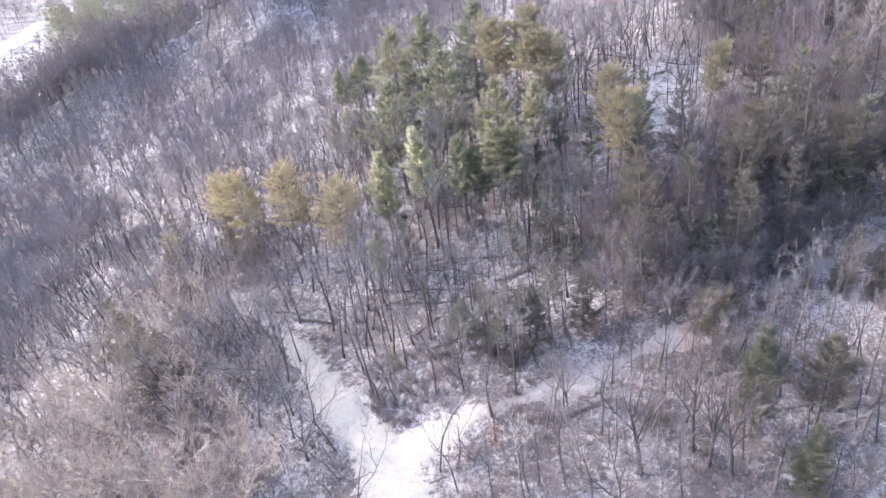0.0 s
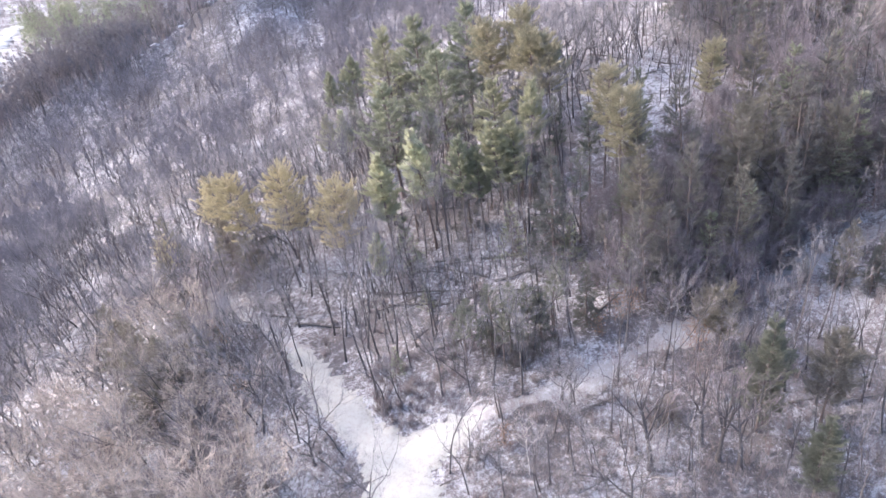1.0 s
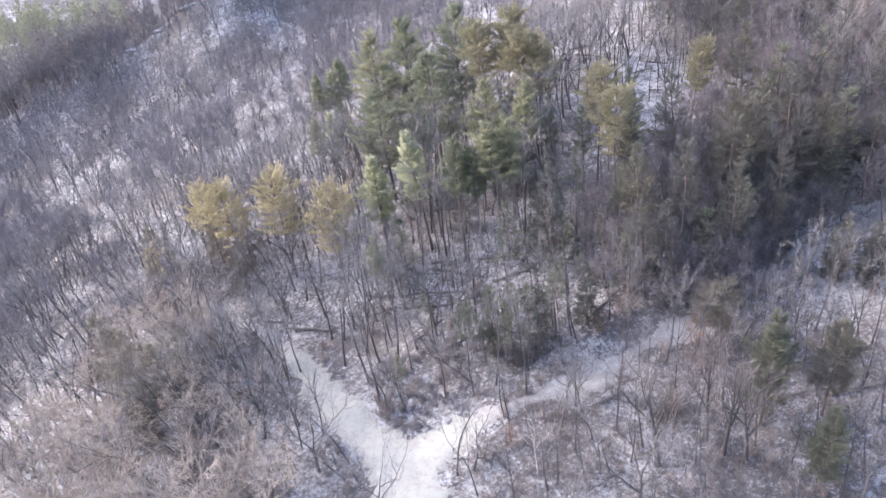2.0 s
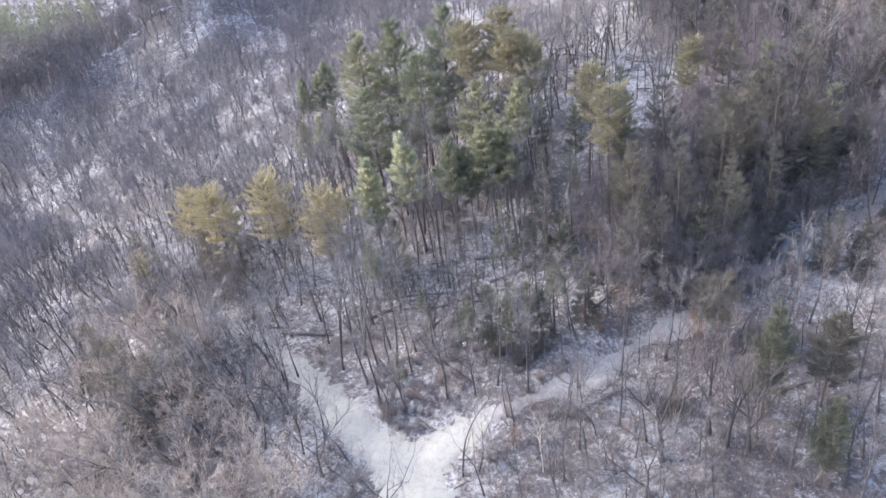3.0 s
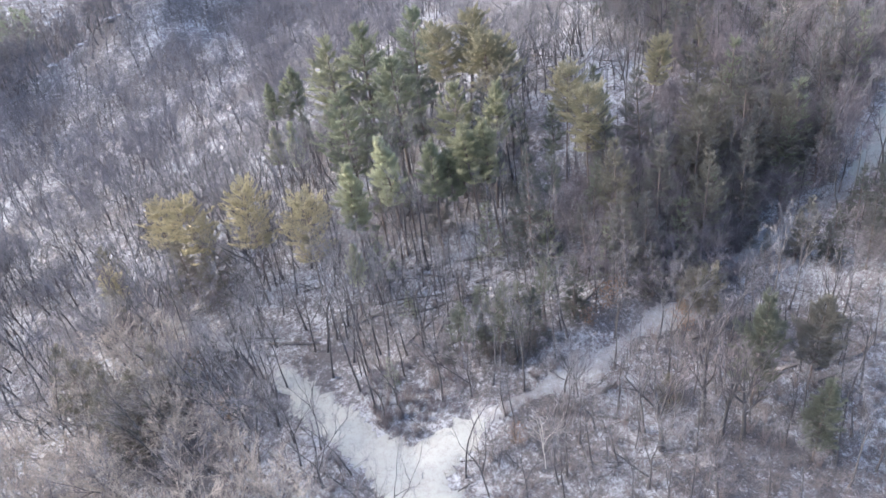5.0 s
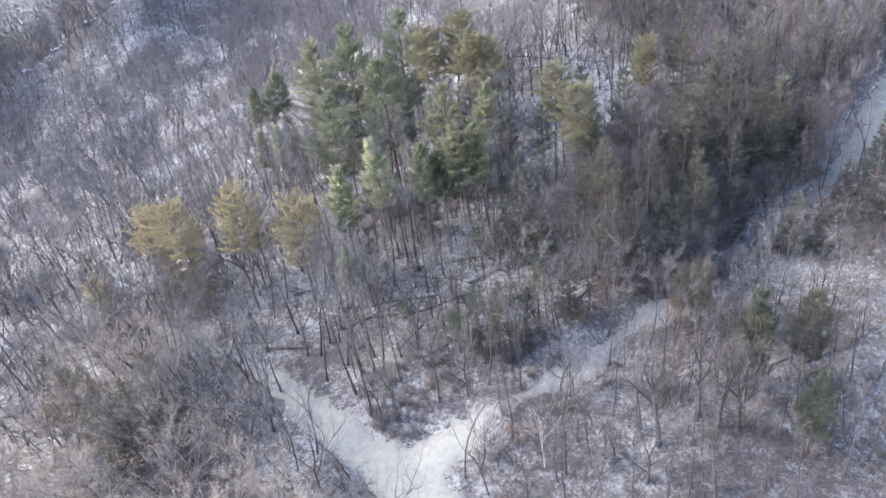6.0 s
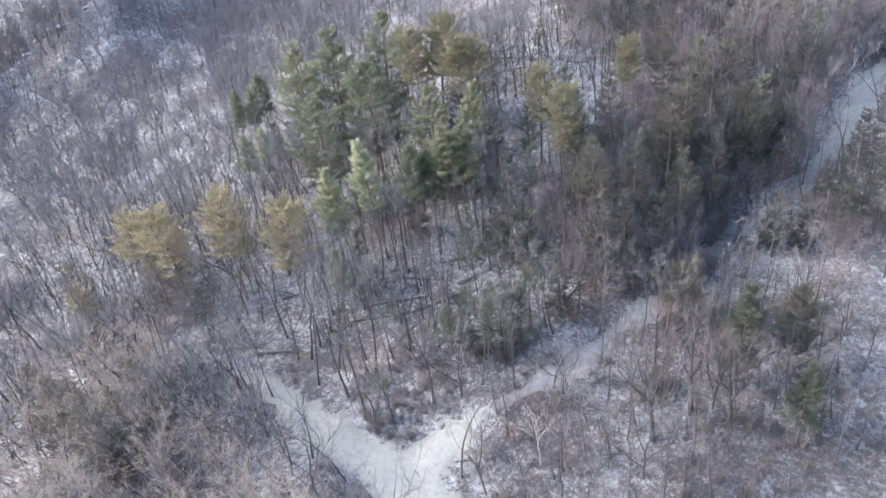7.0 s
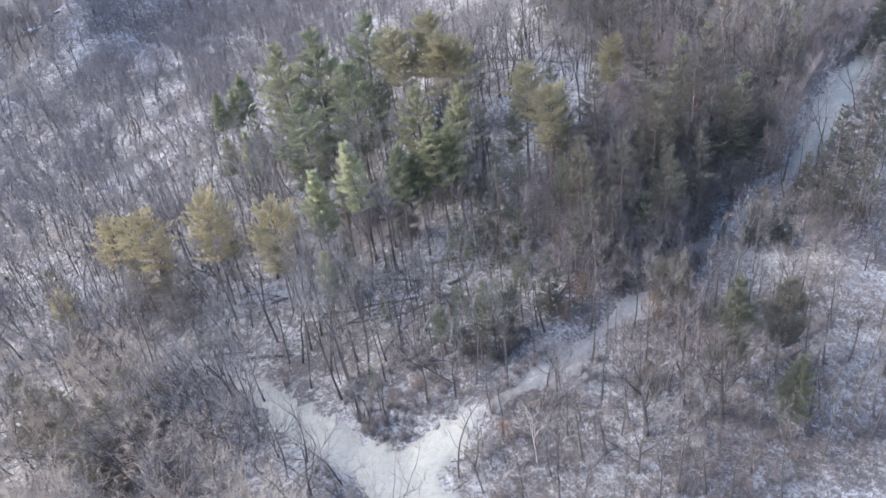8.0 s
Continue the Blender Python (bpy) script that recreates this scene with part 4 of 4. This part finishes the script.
v, t, m = flock([bush(random.Random(310 + i), 2.2, 16, 10) for i in range(3)], spots, 10)
tagged(new("dark_thicket", mesh_of("dark_thicket", v, t, M_BARK, M_THICK, slots=m)), "dark brown tangled thicket above the snowy trail", "thicket", kind="stuff")
taken.clear()
sprigs = [sprig(random.Random(320 + i), 0.9, 4) for i in range(6)]
places = [(x, y, r.uniform(0.5, 1.5)) for x, y in ((r.uniform(-85, 65), 31 + 100 * r.random() ** 1.5) for _ in range(14000)) if off_trail(x, y, 0.1)]
places += [(x, y, r.uniform(0.4, 1.0)) for x, y in ((r.uniform(-4, 44), r.uniform(32, 52)) for _ in range(5200)) if off_trail(x, y, 0.1)]
edge = random.Random(51)
for x, y, half in TRAIL_SPOTS:
    for _ in range(16):
        a, d = edge.uniform(0, 6.283), half * edge.uniform(0.7, 1.15)
        p = (x + math.cos(a) * d, y + math.sin(a) * d)
        if np.all(np.hypot(TRAIL_SPOTS[:, 0] - p[0], TRAIL_SPOTS[:, 1] - p[1]) > TRAIL_SPOTS[:, 2] * 0.68):
            places.append((*p, edge.uniform(0.3, 0.8)))
v, t, m = flock(sprigs, places, 3)
tagged(new("undergrowth", mesh_of("undergrowth", v, t, M_BARK, M_BRUSH, slots=m)), "low brown twigs and stalks poking through snow", "undergrowth", kind="stuff")


# ---- fallen logs, snag, rocks and small growth ----
def log_mesh(rng, length, r):
    """A fallen trunk along x with broken ends and a few stubs."""
    s = Shape()
    line = bent(rng, (0, 0, 0), (1, 0, 0), length, 6, 0.03)
    s.tube(line, [r * (1 - 0.5 * i / 6) * rng.uniform(0.92, 1.08) for i in range(7)], 7, True)
    for _ in range(int(length * 0.9)):
        u = rng.uniform(0.3, 0.98) * 6
        k = min(int(u), 5)
        p = line[k].lerp(line[k + 1], u - k)
        a = rng.uniform(0, 6.283)
        s.spike(p, p + Vector((rng.uniform(0.1, 0.6), math.cos(a), abs(math.sin(a)))) * rng.uniform(0.4, 1.6), r * 0.25)
    return s.mesh("fallen_log", M_DEAD)


def lay_log(rng, a, b, r, lift=0.12):
    """Rests a log on the ground between two plan points."""
    p = Vector((a[0], a[1], ground_z(*a) + r * 0.6 + lift))
    q = Vector((b[0], b[1], ground_z(*b) + r * 0.4 + lift))
    ob = new("fallen_log", log_mesh(rng, (q - p).length, r))
    ob.matrix_basis = Matrix.Translation(p) @ (q - p).to_track_quat("X", "Z").to_matrix().to_4x4()
    return tagged(ob, "dark fallen tree trunk lying on the snow", "log", "fallen logs")


FALLEN = [(-3.9, 73.2, 6.5, 70.1), (-4.1, 72.4, 2.5, 67.5), (-8.3, 69.2, -0.6, 66.3), (-4.9, 65.4, 0.9, 64.4), (1.0, 64.6, 7.1, 64.6), (3.4, 62.6, 7.3, 64.2), (-11.3, 68.0, -4.5, 67.0),
          (22.2, 107.1, 33.0, 96.5), (24.0, 99.3, 33.0, 105.1), (18.7, 108.2, 21.2, 99.2), (29.9, 110.7, 27.1, 100.0), (-6.6, 61.0, -2.6, 63.7), (4.2, 74.4, 6.3, 68.2),
          (2.9, 66.3, 7.8, 66.5), (-22.0, 68.7, -14.4, 65.8), (21.3, 50.4, 25.5, 51.2), (27.4, 48.3, 31.5, 48.3), (27.0, 45.1, 31.1, 45.5), (29.6, 43.1, 33.9, 43.3), (30.3, 44.4, 35.5, 45.0),
          (21.2, 49.1, 25.2, 49.8), (7.0, 47.0, 12.5, 48.6), (-2.8, 72.0, 4.9, 70.7), (-2.4, 70.9, 0.5, 68.8), (-7.7, 73.1, -3.2, 70.7),
          (-9.8, 68.2, 1.7, 63.5), (4.0, 63.0, 7.0, 64.3), (1.5, 85.3, 7.4, 82.4), (27.9, 96.4, 33.0, 97.4), (20.1, 102.7, 26.4, 99.4), (21.8, 110.0, 26.1, 109.4), (-12.4, 71.0, -7.1, 69.0), (-4.4, 58.3, 0.3, 59.0),
          (1.9, 70.5, 10.0, 68.8), (-2.8, 82.6, 2.1, 81.3), (-17.3, 75.4, -14.8, 75.5), (-24.6, 70.3, -20.2, 68.9), (9.8, 85.2, 13.6, 84.3), (33.4, 59.8, 35.8, 59.4), (39.1, 61.6, 42.4, 60.7), (12.7, 58.4, 16.6, 60.4), (36.8, 69.4, 38.4, 66.9)]
r = random.Random(17)
for x1, y1, x2, y2 in FALLEN:
    lay_log(r, (x1, y1), (x2, y2), r.uniform(0.1, 0.17))

# fallen boughs strewn under the trees
boughs = []
for i in range(6):
    s = Shape()
    line = bent(r, (-1.2, 0, 0.12), (1, 0, 0.05), r.uniform(1.6, 3.4), 3, 0.12)
    s.tube(line, [0.05, 0.04, 0.03, 0.01], 3)
    for _ in range(5):
        k = r.randrange(3)
        p = line[k].lerp(line[k + 1], r.random())
        s.spike(p, p + Vector((r.uniform(0.1, 0.7), r.gauss(0, 0.5), r.uniform(0, 0.5))), 0.018)
    boughs.append(s)
places = [(x, y, r.uniform(0.6, 1.5)) for x, y in ((r.uniform(-60, 58), 33 + 85 * r.random() ** 1.2) for _ in range(1300)) if off_trail(x, y, 0.6)]
v, t, m = flock(boughs, places, 6)
tagged(new("fallen_boughs", mesh_of("fallen_boughs", v, t, M_DEAD, M_DEAD, slots=m)), "broken dark boughs strewn over the snow", "branches", kind="stuff")

# a broken snag and a pale dead pole hung up in the pines
s = Shape()
s.tube(bent(r, (0, 0, -0.3), (0.03, 0, 1), 5.2, 5, 0.02), [0.2, 0.17, 0.15, 0.14, 0.13, 0.09], 7, True)
s.spike((0, 0, 3.1), (0.9, 0.2, 3.5), 0.05)
s.spike((0, 0, 4.0), (-0.5, 0.3, 4.5), 0.04)
snag = tagged(new("snag", s.mesh("snag", M_DEAD)), "broken grey dead trunk standing on the slope", "dead tree")
snag.matrix_basis = pose(22.7, 64.1, ground_z(22.7, 64.1))
s = Shape()
s.tube(bent(r, (0, 0, 0), (0.62, 0.42, 0.66), 12.5, 6, 0.03), [0.11, 0.1, 0.09, 0.08, 0.06, 0.045, 0.02], 6, True)
s.spike((4.4, 3.0, 4.7), (6.1, 3.2, 8.0), 0.06)
pole = tagged(new("leaning_dead_tree", s.mesh("leaning_dead_tree", M_PALE)), "pale barkless dead tree leaning among dark pines", "dead tree")
pole.matrix_basis = pose(16.3, 65.2, ground_z(16.3, 65.2) - 0.1)


def rock(rng, size):
    bm = bmesh.new()
    bmesh.ops.create_icosphere(bm, subdivisions=3, radius=1)
    off = Vector((rng.uniform(0, 50), rng.uniform(0, 50), rng.uniform(0, 50)))
    for w in bm.verts:
        w.co *= 1 + 0.45 * noise.noise(w.co * 1.3 + off) + 0.15 * noise.noise(w.co * 3.7 + off)
        w.co.x, w.co.y, w.co.z = w.co.x * size * 1.1, w.co.y * size * 0.8, w.co.z * size * 0.5
    me = bpy.data.meshes.new("rock")
    bm.to_mesh(me)
    bm.free()
    me.materials.append(M_ROCK)
    return me


def rock_material():
    k = Mat("snowy_grey_rock", 0.85)
    up = k.n.new("ShaderNodeSeparateXYZ")
    k.l.new(k.n.new("ShaderNodeNewGeometry").outputs["Normal"], up.inputs[0])
    g = k.noise(1.5, 5, 0.7)
    stone = k.mix(g, (0.16, 0.145, 0.14), (0.36, 0.33, 0.31))
    cover = k.ramp(k.calc("ADD", up.outputs[2], k.calc("MULTIPLY", g, 0.5)), (0.75, (0, 0, 0)), (0.95, (1, 1, 1)))
    return k.colour(k.mix(cover, stone, (0.6, 0.61, 0.64))).bump(g, 0.8, 0.1).m


M_ROCK = rock_material()
for x, y, size in [(-87.0, 204.6, 0.8), (-83.4, 206.6, 1.5), (-79.4, 207.2, 0.6), (-75.5, 209.3, 1.2), (-73.6, 209.2, 0.7), (-66.2, 212.3, 1.7), (-63.9, 212.2, 0.8), (-58.5, 213.6, 0.9)]:
    ob = tagged(new("boulder", rock(r, size)), "grey snow-topped rock outcrop along the crest", "rock", "rocks of the crest")
    ob.matrix_basis = pose(x, y, ground_z(x, y) - 0.02 * size, 0, 0, 17 + r.uniform(-14, 14))

# young beeches that kept their rust-brown leaves
beeches = []
for i in range(2):
    q = random.Random(400 + i)
    stems, leaf = bush(q, 3.6, 5, 8, 0.3), Shape()
    for _ in range(420):
        h = q.uniform(0.9, 3.7)
        a, d = q.uniform(0, 6.283), q.uniform(0.1, 1.0) * (1.5 - abs(h - 2.2) * 0.5)
        p = Vector((math.cos(a) * d, math.sin(a) * d, h))
        leaf.sliver(p, p + Vector((q.gauss(0, 0.1), q.gauss(0, 0.1), -0.08)), 0.05, q)
    beeches.append(tree_thing("young_beech", "young beech keeping dry rust-brown leaves", "tree", "young beeches", [("stem", stems.mesh("stem", M_BARK)), ("leaves", leaf.mesh("leaves", M_RUST))]))
set_trees(beeches, 3.6, [(14.6, 56.5, 4), (16.0, 57.4, 3.5), (12.3, 55.3, 3), (20.5, 51.6, 4), (-26.0, 58.0, 4), (-30.0, 66.0, 4), (1.5, 45.0, 3)])
